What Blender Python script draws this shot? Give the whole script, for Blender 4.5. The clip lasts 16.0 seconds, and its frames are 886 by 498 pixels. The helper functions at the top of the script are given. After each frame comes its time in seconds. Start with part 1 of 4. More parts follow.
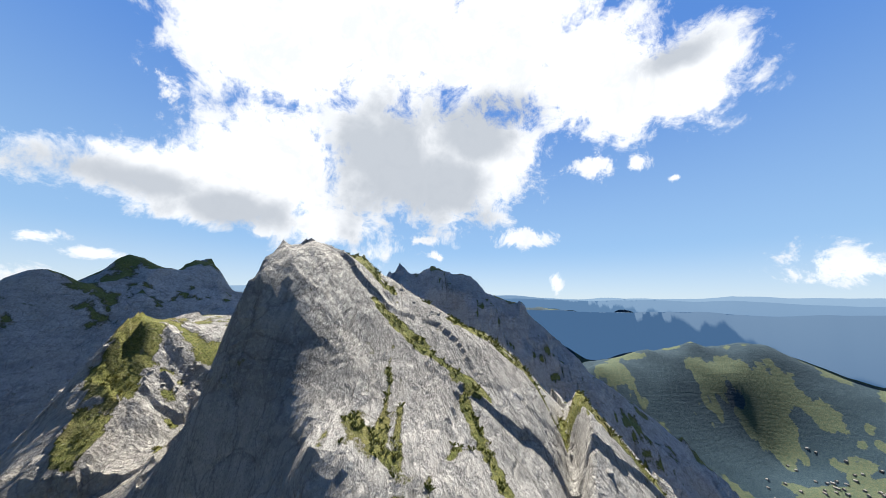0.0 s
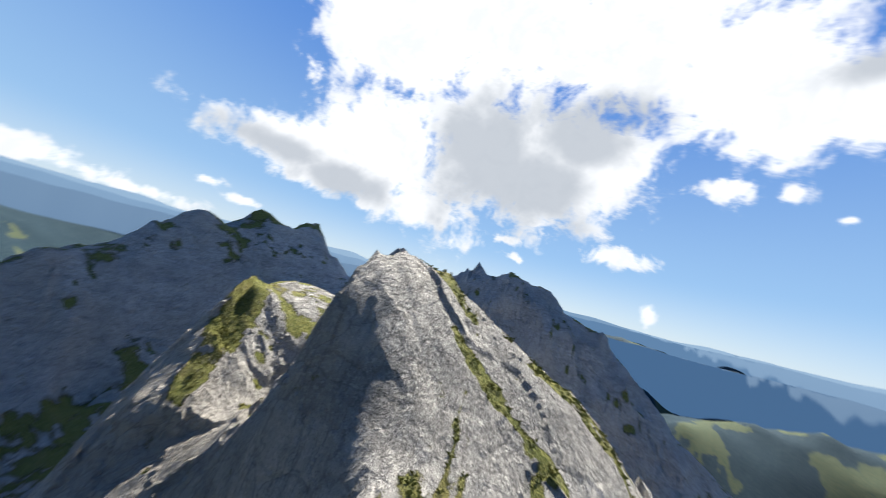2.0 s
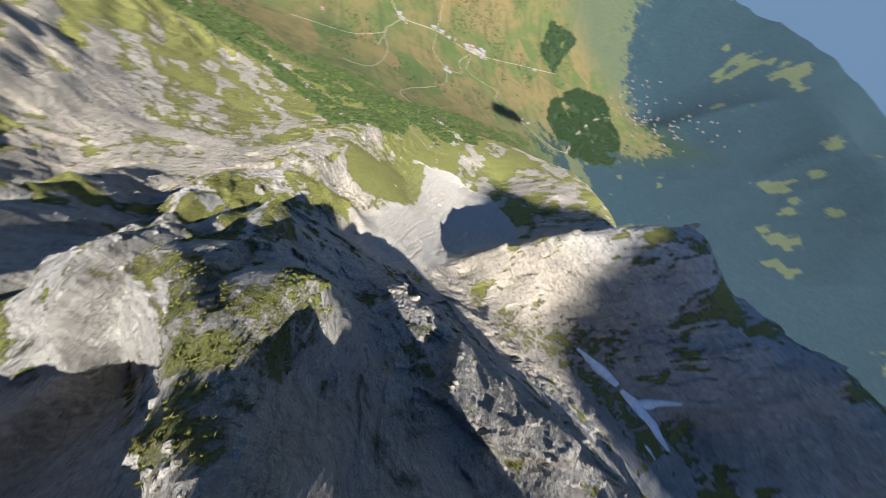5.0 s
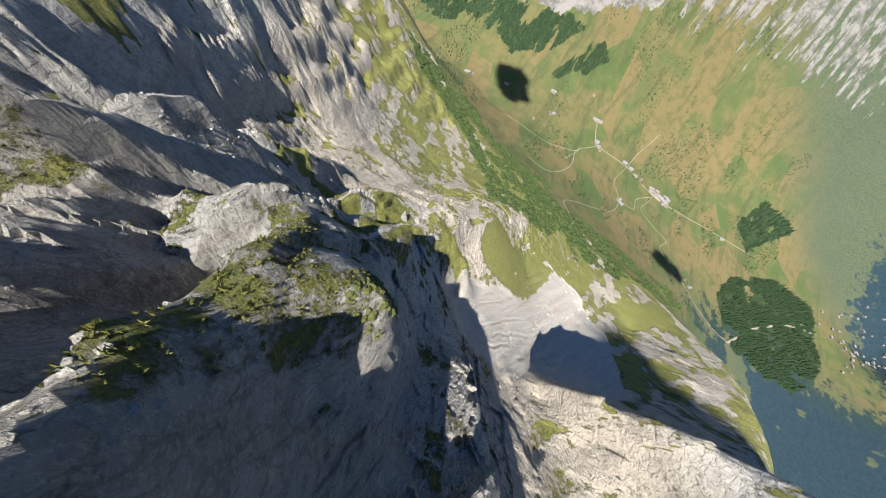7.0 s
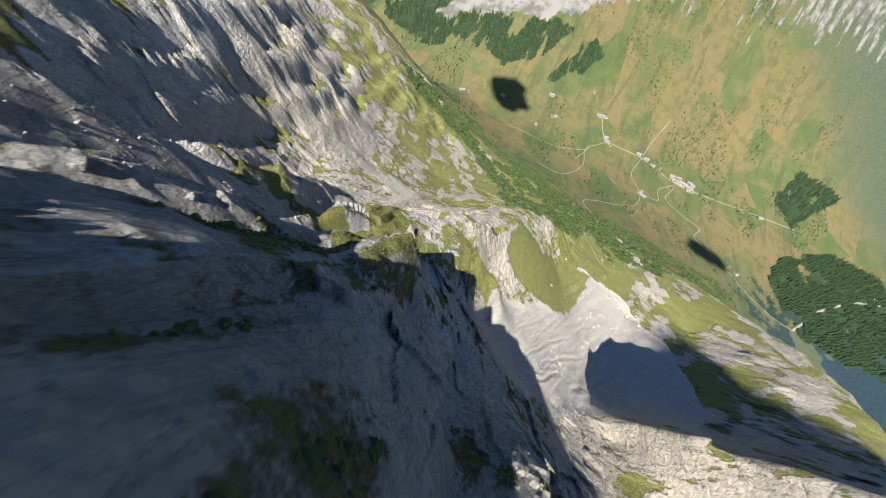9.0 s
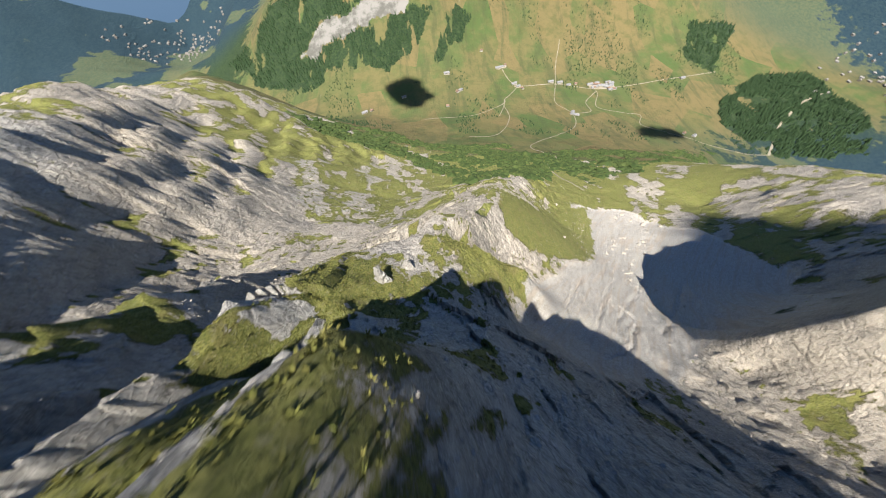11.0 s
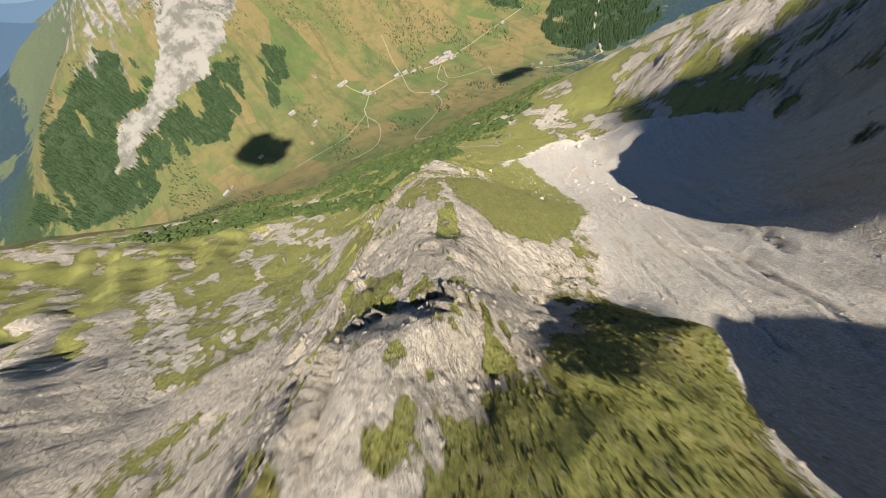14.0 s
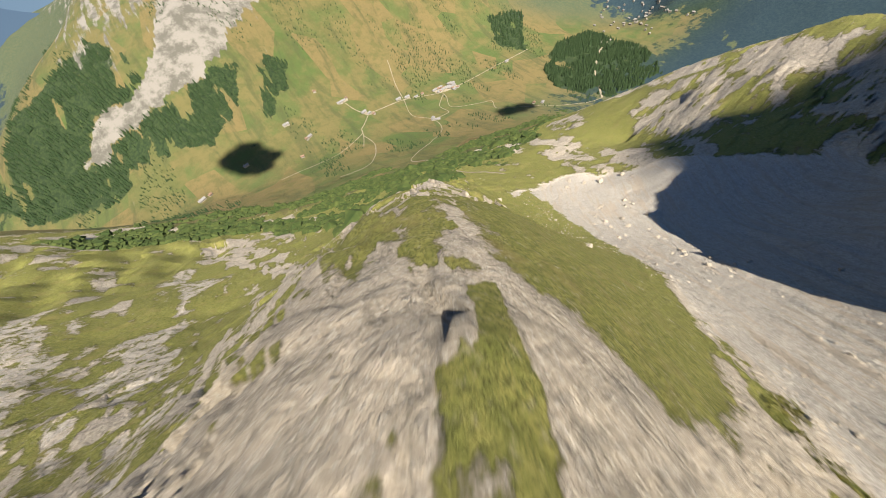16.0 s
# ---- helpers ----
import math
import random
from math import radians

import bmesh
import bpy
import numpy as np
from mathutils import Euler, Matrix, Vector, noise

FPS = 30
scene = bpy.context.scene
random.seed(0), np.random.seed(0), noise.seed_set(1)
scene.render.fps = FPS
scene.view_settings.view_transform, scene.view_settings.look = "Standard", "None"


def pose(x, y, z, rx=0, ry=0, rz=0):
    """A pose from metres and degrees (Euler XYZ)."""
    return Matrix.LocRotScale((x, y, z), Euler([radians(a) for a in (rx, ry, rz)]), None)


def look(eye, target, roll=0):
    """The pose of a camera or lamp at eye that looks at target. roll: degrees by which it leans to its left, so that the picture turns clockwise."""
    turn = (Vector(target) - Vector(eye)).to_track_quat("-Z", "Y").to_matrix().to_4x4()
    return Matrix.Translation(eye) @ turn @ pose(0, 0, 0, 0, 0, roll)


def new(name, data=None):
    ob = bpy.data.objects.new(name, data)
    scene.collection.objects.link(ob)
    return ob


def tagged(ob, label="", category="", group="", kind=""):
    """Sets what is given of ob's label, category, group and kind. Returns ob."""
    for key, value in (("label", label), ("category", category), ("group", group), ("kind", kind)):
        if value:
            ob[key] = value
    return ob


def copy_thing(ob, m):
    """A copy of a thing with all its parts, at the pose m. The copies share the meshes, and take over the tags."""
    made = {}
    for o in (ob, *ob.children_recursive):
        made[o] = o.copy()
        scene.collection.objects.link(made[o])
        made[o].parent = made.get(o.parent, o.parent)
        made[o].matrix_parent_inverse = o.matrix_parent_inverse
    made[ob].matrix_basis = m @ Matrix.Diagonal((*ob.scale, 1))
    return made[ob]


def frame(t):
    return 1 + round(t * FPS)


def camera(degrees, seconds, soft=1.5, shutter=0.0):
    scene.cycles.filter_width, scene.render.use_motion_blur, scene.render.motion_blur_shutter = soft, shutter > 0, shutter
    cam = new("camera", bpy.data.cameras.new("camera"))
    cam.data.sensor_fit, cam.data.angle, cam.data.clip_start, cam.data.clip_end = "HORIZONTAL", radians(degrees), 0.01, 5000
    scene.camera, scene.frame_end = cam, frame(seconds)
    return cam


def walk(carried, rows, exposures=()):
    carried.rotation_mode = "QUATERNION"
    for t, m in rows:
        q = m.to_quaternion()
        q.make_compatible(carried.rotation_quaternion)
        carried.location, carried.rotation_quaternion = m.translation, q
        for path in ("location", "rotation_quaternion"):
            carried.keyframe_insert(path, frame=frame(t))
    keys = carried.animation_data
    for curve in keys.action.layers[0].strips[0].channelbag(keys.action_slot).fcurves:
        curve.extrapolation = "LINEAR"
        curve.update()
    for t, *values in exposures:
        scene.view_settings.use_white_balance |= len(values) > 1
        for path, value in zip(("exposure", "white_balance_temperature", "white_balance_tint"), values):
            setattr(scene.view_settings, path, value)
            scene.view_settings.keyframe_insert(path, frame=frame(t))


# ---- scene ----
cam = camera(110.6, 16.0, soft=0.75, shutter=0.4)
# seconds, place in metres, yaw, pitch, roll
ROWS = [
    (0.0, 0.0, 0.0, 0.0, -0.0, 9.5, -1.5),
    (0.5, -0.98, 2.25, 1.78, -0.1, 8.92, -1.91),
    (1.0, -1.89, 3.47, 3.39, 0.21, 8.47, -3.31),
    (1.5, -2.67, 4.01, 4.5, 2.63, 8.24, -6.77),
    (2.0, -3.63, 4.31, 5.62, 13.23, 6.66, -14.81),
    (2.5, -4.45, 4.73, 6.0, 33.37, 0.6, -25.46),
    (3.0, -5.31, 4.93, 5.68, 64.08, -14.34, -35.87),
    (3.5, -6.07, 5.03, 4.88, 97.86, -34.53, -38.46),
    (4.0, -6.94, 4.99, 3.61, 129.83, -52.83, -34.33),
    (4.5, -8.01, 4.96, 2.7, 152.83, -63.07, -27.96),
    (5.0, -9.22, 4.91, 2.12, 171.54, -68.0, -21.58),
    (5.2, -9.72, 4.88, 1.9, 177.5, -68.78, -19.79),
    (7.3, -13.13, 3.66, -6.81, 210.39, -63.99, -15.05),
    (7.5, -13.15, 3.28, -8.68, 210.75, -63.68, -14.68),
    (8.0, -12.85, -3.28, -20.54, 210.53, -62.73, -13.41),
    (8.2, -12.68, -6.53, -26.1, 209.86, -62.21, -12.73),
    (10.3, -8.48, -33.04, -71.31, 186.1, -56.58, 0.45),
    (10.5, -7.65, -36.65, -75.99, 183.11, -56.53, 1.95),
    (11.0, -5.45, -47.02, -88.33, 175.84, -56.81, 5.38),
    (11.5, -4.12, -57.24, -99.58, 169.47, -57.51, 8.05),
    (12.0, -3.02, -69.01, -112.01, 162.99, -58.5, 10.28),
    (12.5, -3.03, -80.64, -123.85, 157.43, -59.43, 11.66),
    (13.0, -3.86, -94.05, -137.35, 151.81, -60.22, 12.53),
    (13.5, -5.18, -106.47, -150.07, 147.07, -60.43, 12.77),
    (14.0, -7.51, -119.66, -164.31, 142.94, -59.79, 12.53),
    (14.5, -10.31, -131.16, -177.33, 140.85, -58.39, 12.0),
    (15.0, -14.71, -143.42, -190.92, 140.61, -56.68, 11.19),
    (15.5, -19.54, -154.74, -203.39, 142.21, -55.41, 10.03),
    (16.0, -25.91, -167.11, -216.75, 145.74, -54.37, 8.16),
]
# seconds, stops
EXPOSURES = ((0.0, 1.43, 6300, 10), (2.5, 1.43, 6300, 10), (5.0, 1.33, 6150, 10), (7.5, 1.27, 6150, 10), (12.0, 1.30, 6400, 10), (14.0, 1.25, 6750, 10), (16.0, 1.27, 7000, 10))

walk(cam, [(t, pose(x, y, z, 90 + pitch, roll, yaw)) for t, x, y, z, yaw, pitch, roll in ROWS], EXPOSURES)
# ---- sky, sun ----
SUN_AZ, SUN_EL = radians(7), radians(58.5)
sun = new("sun", bpy.data.lights.new("sun", "SUN"))
sun.data.energy, sun.data.angle, sun.data.color = 5.9, radians(0.5), (1.0, 0.92, 0.79)
sun.matrix_world = look((0, 0, 0), (-math.sin(SUN_AZ) * math.cos(SUN_EL), -math.cos(SUN_AZ) * math.cos(SUN_EL), -math.sin(SUN_EL)))


def nodes_of(tree):
    """Shortcuts for adding and joining nodes."""
    def add(kind, **sets):
        n = tree.nodes.new(kind)
        for k, v in sets.items():
            if k.startswith("in_"):
                key = k[3:]
                n.inputs[int(key) if key.isdigit() else key.replace("_", " ")].default_value = v
            elif k == "op":
                n.operation = v
            elif k == "mode":
                n.data_type = v
            elif k == "blend":
                n.blend_type = v
        return n

    def link(a, b):
        tree.links.new(a, b)

    def math_(op, a, b=None, clamp=False):
        n = tree.nodes.new("ShaderNodeMath")
        n.operation, n.use_clamp = op, clamp
        for i, v in enumerate((a, b)):
            if v is None:
                continue
            if isinstance(v, (int, float)):
                n.inputs[i].default_value = v
            else:
                tree.links.new(v, n.inputs[i])
        return n.outputs[0]

    def ramp(value, lo, hi, a=0.0, b=1.0):
        n = tree.nodes.new("ShaderNodeMapRange")
        n.interpolation_type = "SMOOTHSTEP"
        for i, v in enumerate((lo, hi, a, b)):
            n.inputs[i + 1].default_value = v
        tree.links.new(value, n.inputs[0])
        return n.outputs[0]

    def mix(fac, a, b):
        n = tree.nodes.new("ShaderNodeMix")
        n.data_type = "RGBA"
        for i, v in ((0, fac), (6, a), (7, b)):
            if isinstance(v, (int, float)):
                n.inputs[i].default_value = v
            elif isinstance(v, tuple):
                n.inputs[i].default_value = (*v, 1)
            else:
                tree.links.new(v, n.inputs[i])
        return n.outputs[2]

    def noise_(vec, scale, detail=5.0, rough=0.55, distort=0.0):
        n = tree.nodes.new("ShaderNodeTexNoise")
        n.inputs["Scale"].default_value, n.inputs["Detail"].default_value = scale, detail
        n.inputs["Roughness"].default_value, n.inputs["Distortion"].default_value = rough, distort
        if vec is not None:
            tree.links.new(vec, n.inputs["Vector"])
        return n.outputs[0]

    def stretch(vec, s, rot=(0, 0, 0)):
        n = tree.nodes.new("ShaderNodeMapping")
        n.inputs["Scale"].default_value, n.inputs["Rotation"].default_value = s, rot
        tree.links.new(vec, n.inputs["Vector"])
        return n.outputs[0]

    return add, link, math_, ramp, mix, noise_, stretch


def way(az, el):
    """A direction of the sky from its bearing and height in degrees."""
    a, e = radians(az), radians(el)
    return (math.sin(a) * math.cos(e), math.cos(a) * math.cos(e), math.sin(e))


# cloud masses: bearing, height, half width and half height in degrees
CLOUDS = [
    (-40, 36, 9, 8), (-33, 40, 18, 12), (-12, 44, 20, 14), (10, 42, 16, 13), (28, 36, 15, 9), (41, 33, 9, 6),
    (-47, 15.5, 8, 4.2), (-40, 15.5, 14, 4.8), (-29, 22, 12, 10), (-14, 24, 13, 13), (-2, 23, 13, 11), (11, 27, 9, 9), (-20, 13, 7, 3.5),
]
PUFFS = [
    (14, 11.5, 5.5, 1.6), (-4, 11, 4, 1), (53, 5.0, 6, 2.6), (-54, 6, 2, .8), (-49, 4.6, 2.6, .7), (-1, 8, 2, 1), (20, 3.5, 1, 1.8), (-31, 10.5, 2, 1),
    (-70, 2.6, 9, 1.6), (-84, 2.2, 10, 1.8), (-100, 2.2, 9, 2.0), (-118, 2.4, 12, 2.0), (-60, 1.8, 5, 1.1), (166, -4.4, 9, 1.3), (174, -3.6, 6, 1.2), (158, -4.8, 5, 0.8), (27, 23, 4, 2.5), (33, 22, 2.2, 1.5), (38, 19, 1.2, .6), (-46, 28, 3, 2),
]
world = bpy.data.worlds.new("sky")
scene.world = world
world.use_nodes = True
wt = world.node_tree
wt.nodes.clear()
add, link, math_, ramp, mix, noise_, stretch = nodes_of(wt)
out = add("ShaderNodeOutputWorld")
bg = add("ShaderNodeBackground")
sky = add("ShaderNodeTexSky")
sky.sky_type, sky.sun_disc, sky.sun_elevation, sky.sun_rotation = "NISHITA", False, SUN_EL, SUN_AZ
sky.altitude, sky.air_density, sky.dust_density, sky.ozone_density = 2400, 1.0, 0.6, 2.0
coord = add("ShaderNodeTexCoord").outputs["Generated"]
sep = add("ShaderNodeSeparateXYZ")
link(coord, sep.inputs[0])
bearing = math_("MULTIPLY", math_("ARCTAN2", sep.outputs[0], sep.outputs[1]), 180 / math.pi)
height = math_("MULTIPLY", math_("ARCSINE", sep.outputs[2]), 180 / math.pi)


def masses(rows, soft):
    best = None
    for az, el, w, h in rows:
        x = math_("DIVIDE", math_("SUBTRACT", bearing, az), w * soft)
        y = math_("DIVIDE", math_("SUBTRACT", height, el), h * soft)
        v = math_("SUBTRACT", 1.0, math_("SQRT", math_("ADD", math_("MULTIPLY", x, x), math_("MULTIPLY", y, y))))
        best = v if best is None else math_("MAXIMUM", best, v)
    return best


fluff = noise_(coord, 3.4, 12.0, 0.60, 0.25)
wisp = noise_(coord, 11.0, 12.0, 0.70, 0.35)
lump = noise_(coord, 6.0, 5.0, 0.5)
body = math_("ADD", masses(CLOUDS, 1.32), math_("ADD", math_("MULTIPLY", math_("SUBTRACT", fluff, 0.5), 2.2), math_("MULTIPLY", math_("SUBTRACT", wisp, 0.5), 1.7)))
small = math_("ADD", masses(PUFFS, 1.3), math_("ADD", math_("MULTIPLY", math_("SUBTRACT", fluff, 0.5), 1.0), math_("MULTIPLY", math_("SUBTRACT", wisp, 0.5), 4.2)))
cover = math_("MAXIMUM", ramp(body, 0.06, 0.46), ramp(small, 0.2, 0.8))
# shaded bellies, thickest over the middle of the mass
BELLIES = [(-12, 24, 11, 11), (-2, 20, 12, 9), (6, 30, 10, 6), (-46, 14.5, 8, 2.4), (-36, 13, 9, 3), (10, 33, 8, 4), (40, 35, 6, 2)]
belly = ramp(math_("ADD", masses(BELLIES, 1.5), math_("ADD", math_("MULTIPLY", math_("SUBTRACT", fluff, 0.5), 1.1), math_("MULTIPLY", math_("SUBTRACT", lump, 0.5), 1.4))), 0.05, 0.75)
white = mix(math_("MULTIPLY", ramp(wisp, 0.47, 0.62), 0.45), (1.2, 1.2, 1.2), (0.80, 0.83, 0.86))
white = mix(math_("MULTIPLY", belly, 0.9), white, (0.57, 0.61, 0.66))
blue = mix(ramp(height, 42.0, 0.0), (0.115, 0.31, 0.82), (0.42, 0.68, 0.97))
low = mix(ramp(height, 10.0, -1.0), blue, (0.74, 0.86, 0.95))
nish = add("ShaderNodeVectorMath", op="SCALE")
link(sky.outputs[0], nish.inputs[0])
nish.inputs["Scale"].default_value = 0.10
clear = mix(0.8, nish.outputs[0], low)
# away from the sun the sky is a deeper blue
turned = math_("ABSOLUTE", bearing)
deep = mix(ramp(turned, 75.0, 150.0), clear, (0.075, 0.175, 0.41))
final = mix(cover, deep, white)
link(final, bg.inputs["Color"])
bg.inputs["Strength"].default_value = 0.355
link(bg.outputs[0], out.inputs[0])

# ---- the lie of the land ----
def lattice(ix, iy, seed):
    h = (ix.astype(np.int64) * 374761393 + iy.astype(np.int64) * 668265263 + seed * 982451653) & 0xFFFFFFFF
    h = ((h ^ (h >> 13)) * 1274126177) & 0xFFFFFFFF
    return ((h ^ (h >> 16)) & 0xFFFF).astype(np.float32) / 65535.0


def value_noise(x, y, seed):
    """Smooth noise, 0 to 1, one cell a unit."""
    ix, iy = np.floor(x), np.floor(y)
    fx, fy = x - ix, y - iy
    fx, fy = fx * fx * fx * (fx * (fx * 6 - 15) + 10), fy * fy * fy * (fy * (fy * 6 - 15) + 10)
    a, b = lattice(ix, iy, seed), lattice(ix + 1, iy, seed)
    c, d = lattice(ix, iy + 1, seed), lattice(ix + 1, iy + 1, seed)
    return (a + (b - a) * fx) * (1 - fy) + (c + (d - c) * fx) * fy


def fbm(x, y, size, octaves, seed, gain=0.5, ridged=False):
    total, amp, norm = 0, 1.0, 0.0
    for o in range(octaves):
        k, turn = 2.0 ** o / size, 0.6 * o
        ca, sa = math.cos(turn), math.sin(turn)
        n = value_noise((x * ca - y * sa) * k + 17.3 * o, (x * sa + y * ca) * k - 9.1 * o, seed + o)
        total, norm, amp = total + amp * ((1 - abs(2 * n - 1)) if ridged else n), norm + amp, amp * gain
    return total / norm


def smooth(v, lo, hi):
    t = np.clip((v - lo) / (hi - lo), 0, 1)
    return t * t * (3 - 2 * t)


# crests, gullies and benches of the mountain, each from its top down: x, y, z
SPINE = [(-23, 36, 4), (-19, 37, -2), (-14, 36, -8), (-11, 28, -12), (-7, 12, -15.5), (-1, 5, -32), (2, 1, -35), (0, -5, -39.5), (-1, -9.8, -44.5), (-2, -16, -62), (-1, -26, -83), (2, -38.5, -91), (2.5, -45, -97.5), (2, -53.5, -104), (4, -57, -122), (6, -62, -145), (10, -74, -161), (13, -84, -168), (6, -100, -179), (3, -116, -183), (2, -121, -188), (-3, -126, -191), (-9, -131, -191), (-10, -134, -194), (-11, -138, -206), (-13, -144, -212), (-18, -149, -217), (-21, -160, -228), (-28, -172, -231), (-38, -200, -247), (-62, -275, -315), (-118, -360, -400), (-170, -450, -485)]
SUMMIT = [(-23, 36, 4), (-23, 43, 7), (-22, 50, 9.5), (-16, 58, 8), (-9, 61, 3.5), (-3, 63, -0.5), (8, 64, -6.5), (23, 62, -17), (38, 54, -29), (60, 48, -55), (110, 30, -130)]
SHOULDER = [(-4, -117, -190), (-20, -115, -202), (-36, -113, -213), (-46, -108, -230)]
SHOULDER_FOOT = [(-8, -127, -204), (-22, -128, -228), (-40, -128, -246), (-52, -125, -257)]
EAST_BENCH = [(100, -230, -300), (120, -330, -370), (110, -450, -450), (60, -600, -560)]
HILL_RIDGE = [(700, 2200, -640), (1150, 2350, -460), (1600, 2500, -330), (2000, 2550, -240), (2500, 2450, -290), (3100, 2300, -520)]
BLOCK = [(5, -120, -185), (5, -129, -189), (2, -137, -193)]
BLOCK_FOOT = [(14, -136, -206), (6, -143, -212), (-2, -145, -211), (0, -153, -218)]
FACE_FOOT = [(-37, 48, -18), (-33, 42, -26), (-30, 34, -33), (-22, 28, -40), (-15, 20, -47), (-10, 8, -56)]
SLAB = [(-10, 54, -0.4), (-11, 43, -6.5), (-9, 36, -12), (-4, 30, -17)]
BENCH = [(-5, 1, -37), (-10.6, -8, -42.5), (-5, -9.3, -43.5), (0, -9.6, -46), (5, -9.5, -47.5), (7.5, -8, -44.5), (5, -2, -38), (3.5, 2, -35.5), (1.5, 8, -27)]
TOWER_SIDE = [(-4, -45, -112), (-5.5, -41, -127), (11, -38, -99), (13, -48, -109)]
TOWER_EAST = [(20, -41, -107), (20, -52, -116), (28, -50, -117)]
BENCH_FOOT = [(-16, -4, -66), (-13, -12, -66), (-6, -15, -62), (4, -15.5, -61), (10, -18, -63)]
EAST_DROP = [(7, 12, -54), (9.5, 5, -61), (11, -2, -63), (13, -8, -64)]
GULLY_A = [(15, 13, -62), (22, 9, -72), (25, 1, -83), (32, -1, -89)]
SLAB_EAST = [(-1, 56, -2.5), (1, 47, -10), (6, 38, -18)]
SLAB_FAR = [(9, 56, -9), (14, 45, -20), (20, 36, -30)]
SLAB_FOOT = [(8, 27, -23), (22, 26, -31), (50, 18, -56), (90, 0, -118)]
WEST_RIB = [(-110, 115, -14), (-85, 95, -9), (-63, 66, -5), (-62, 48, -29), (-58, 25, -55), (-50, 0, -90), (-43, -23, -112), (-41, -31, -130)]
WEST_GULLY = [(-45, 62, -30), (-40, 40, -48), (-32, 15, -75), (-24, -10, -100), (-22, -30, -130), (-28, -48, -160), (-30, -70, -190)]
SADDLE = [(-24, 58, 2), (-45, 68, -16), (-63, 68, -7)]
PROW = [(-11, -20, -90), (-19, -17, -97), (-10, -48, -140), (-47, -44, -176)]
EAST_RIB = [(18, -15, -59), (25, -21, -71), (34, -40, -98), (34, -64, -136), (42, -76, -139), (44, -106, -180), (38, -128, -206), (30, -156, -234), (20, -240, -316)]
EAST_RIB_2 = [(43, -26, -78), (60, 5, -50), (75, -41, -90), (88, -72, -135), (92, -115, -190)]
EAST_GULLY = [(50, -5, -84), (50, -42, -124), (62, -64, -165), (80, -110, -215), (86, -172, -262), (70, -240, -320), (88, -364, -415)]
EAST_CLIFF = [(130, 40, -70), (165, -60, -100), (200, -150, -140), (222, -228, -187), (300, -320, -205), (405, -420, -228), (430, -520, -290), (470, -650, -350), (560, -830, -420), (665, -980, -468), (700, -1080, -600)]
EAST_CLIFF_FOOT = [(120, -60, -190), (150, -130, -225), (165, -150, -222), (160, -178, -240), (182, -222, -232), (214, -312, -278), (266, -329, -279), (363, -502, -350), (377, -690, -412), (394, -756, -479), (518, -979, -551)]
EAST_FAN = [(118, -287, -342), (135, -244, -312), (176, -308, -317), (192, -318, -330), (195, -427, -387), (254, -450, -380), (353, -590, -405), (191, -502, -445), (344, -822, -559), (266, -841, -622), (188, -900, -673), (384, -950, -619)]
SPUR_EAST = [(49, -224, -300), (30, -300, -360), (-20, -400, -445), (-80, -500, -520)]
SCREE_TOP = [(-25, -93, -210), (-41, -99, -242), (-62, -88, -250), (-100, -60, -250), (-118, -76, -270)]
SCREE = [(-67, -95, -264), (-66, -125, -273), (-112, -76, -274), (-124, -109, -303), (-190, -122, -338), (-250, -175, -399), (-275, -297, -462)]
SPINE_FOOT = [(-28, -141, -241), (-60, -150, -272), (-124, -176, -335), (-132, -261, -386), (-180, -340, -440), (-234, -569, -577)]
BUTTRESS = [(-299, -65, -134), (-266, -70, -143), (-242, -73, -154), (-214, -77, -174), (-197, -80, -196), (-174, -83, -215), (-159, -85, -259), (-150, -87, -286)]
BUTTRESS_FOOT = [(-154, -97, -297), (-181, -100, -322), (-215, -115, -338), (-255, -130, -352), (-300, -140, -365)]
BUTTRESS_BACK = [(-146, -76, -282), (-159, -72, -280), (-185, -50, -248), (-215, -22, -225)]
CIRQUE = [(-300, 95, -190), (-250, 66, -200), (-190, 20, -215), (-130, -25, -225), (-100, -50, -240)]
CIRQUE_NEAR = [(-160, 90, -130), (-120, 50, -130), (-95, 10, -160), (-75, -30, -200)]
WALL = [(-299, -65, -134), (-325, -10, -142), (-335, 56, -105), (-363, 169, -46), (-362, 250, 7), (-359, 270, 19), (-357, 285, 17), (-352, 304, 3), (-349, 320, 29), (-345, 333, 42), (-341, 348, 37), (-336, 372, 15), (-331, 392, 39), (-327, 404, 45), (-318, 414, 39), (-250, 430, -25), (-150, 400, -10), (-70, 365, 15), (-50, 345, 44), (-32, 352, 22), (-15, 350, 40), (30, 345, 28), (80, 335, -5), (125, 325, -45), (210, 290, -115), (330, 260, -230), (500, 200, -390)]
WALL_FOOT = [(-300, 130, -160), (-270, 230, -120), (-220, 300, -110), (-120, 260, -90), (-40, 240, -70), (60, 230, -110)]
BACK_SLAB = [(-20, 120, -40), (30, 130, -70), (90, 120, -120), (180, 90, -200), (330, 20, -330), (600, -60, -520)]
WEST_RIDGE = [(-320, -50, -142), (-380, -110, -240), (-460, -170, -325), (-545, -254, -385), (-600, -320, -440), (-673, -405, -518), (-760, -490, -640)]
WEST_RIDGE_FOOT = [(-330, -150, -370), (-360, -230, -410), (-290, -250, -425), (-281, -319, -465), (-377, -297, -464), (-415, -353, -511), (-345, -445, -535), (-330, -546, -596), (-437, -620, -651)]
WEST_SLOPE = [(-449, -206, -378), (-448, -253, -396), (-408, -234, -420), (-383, -256, -420)]
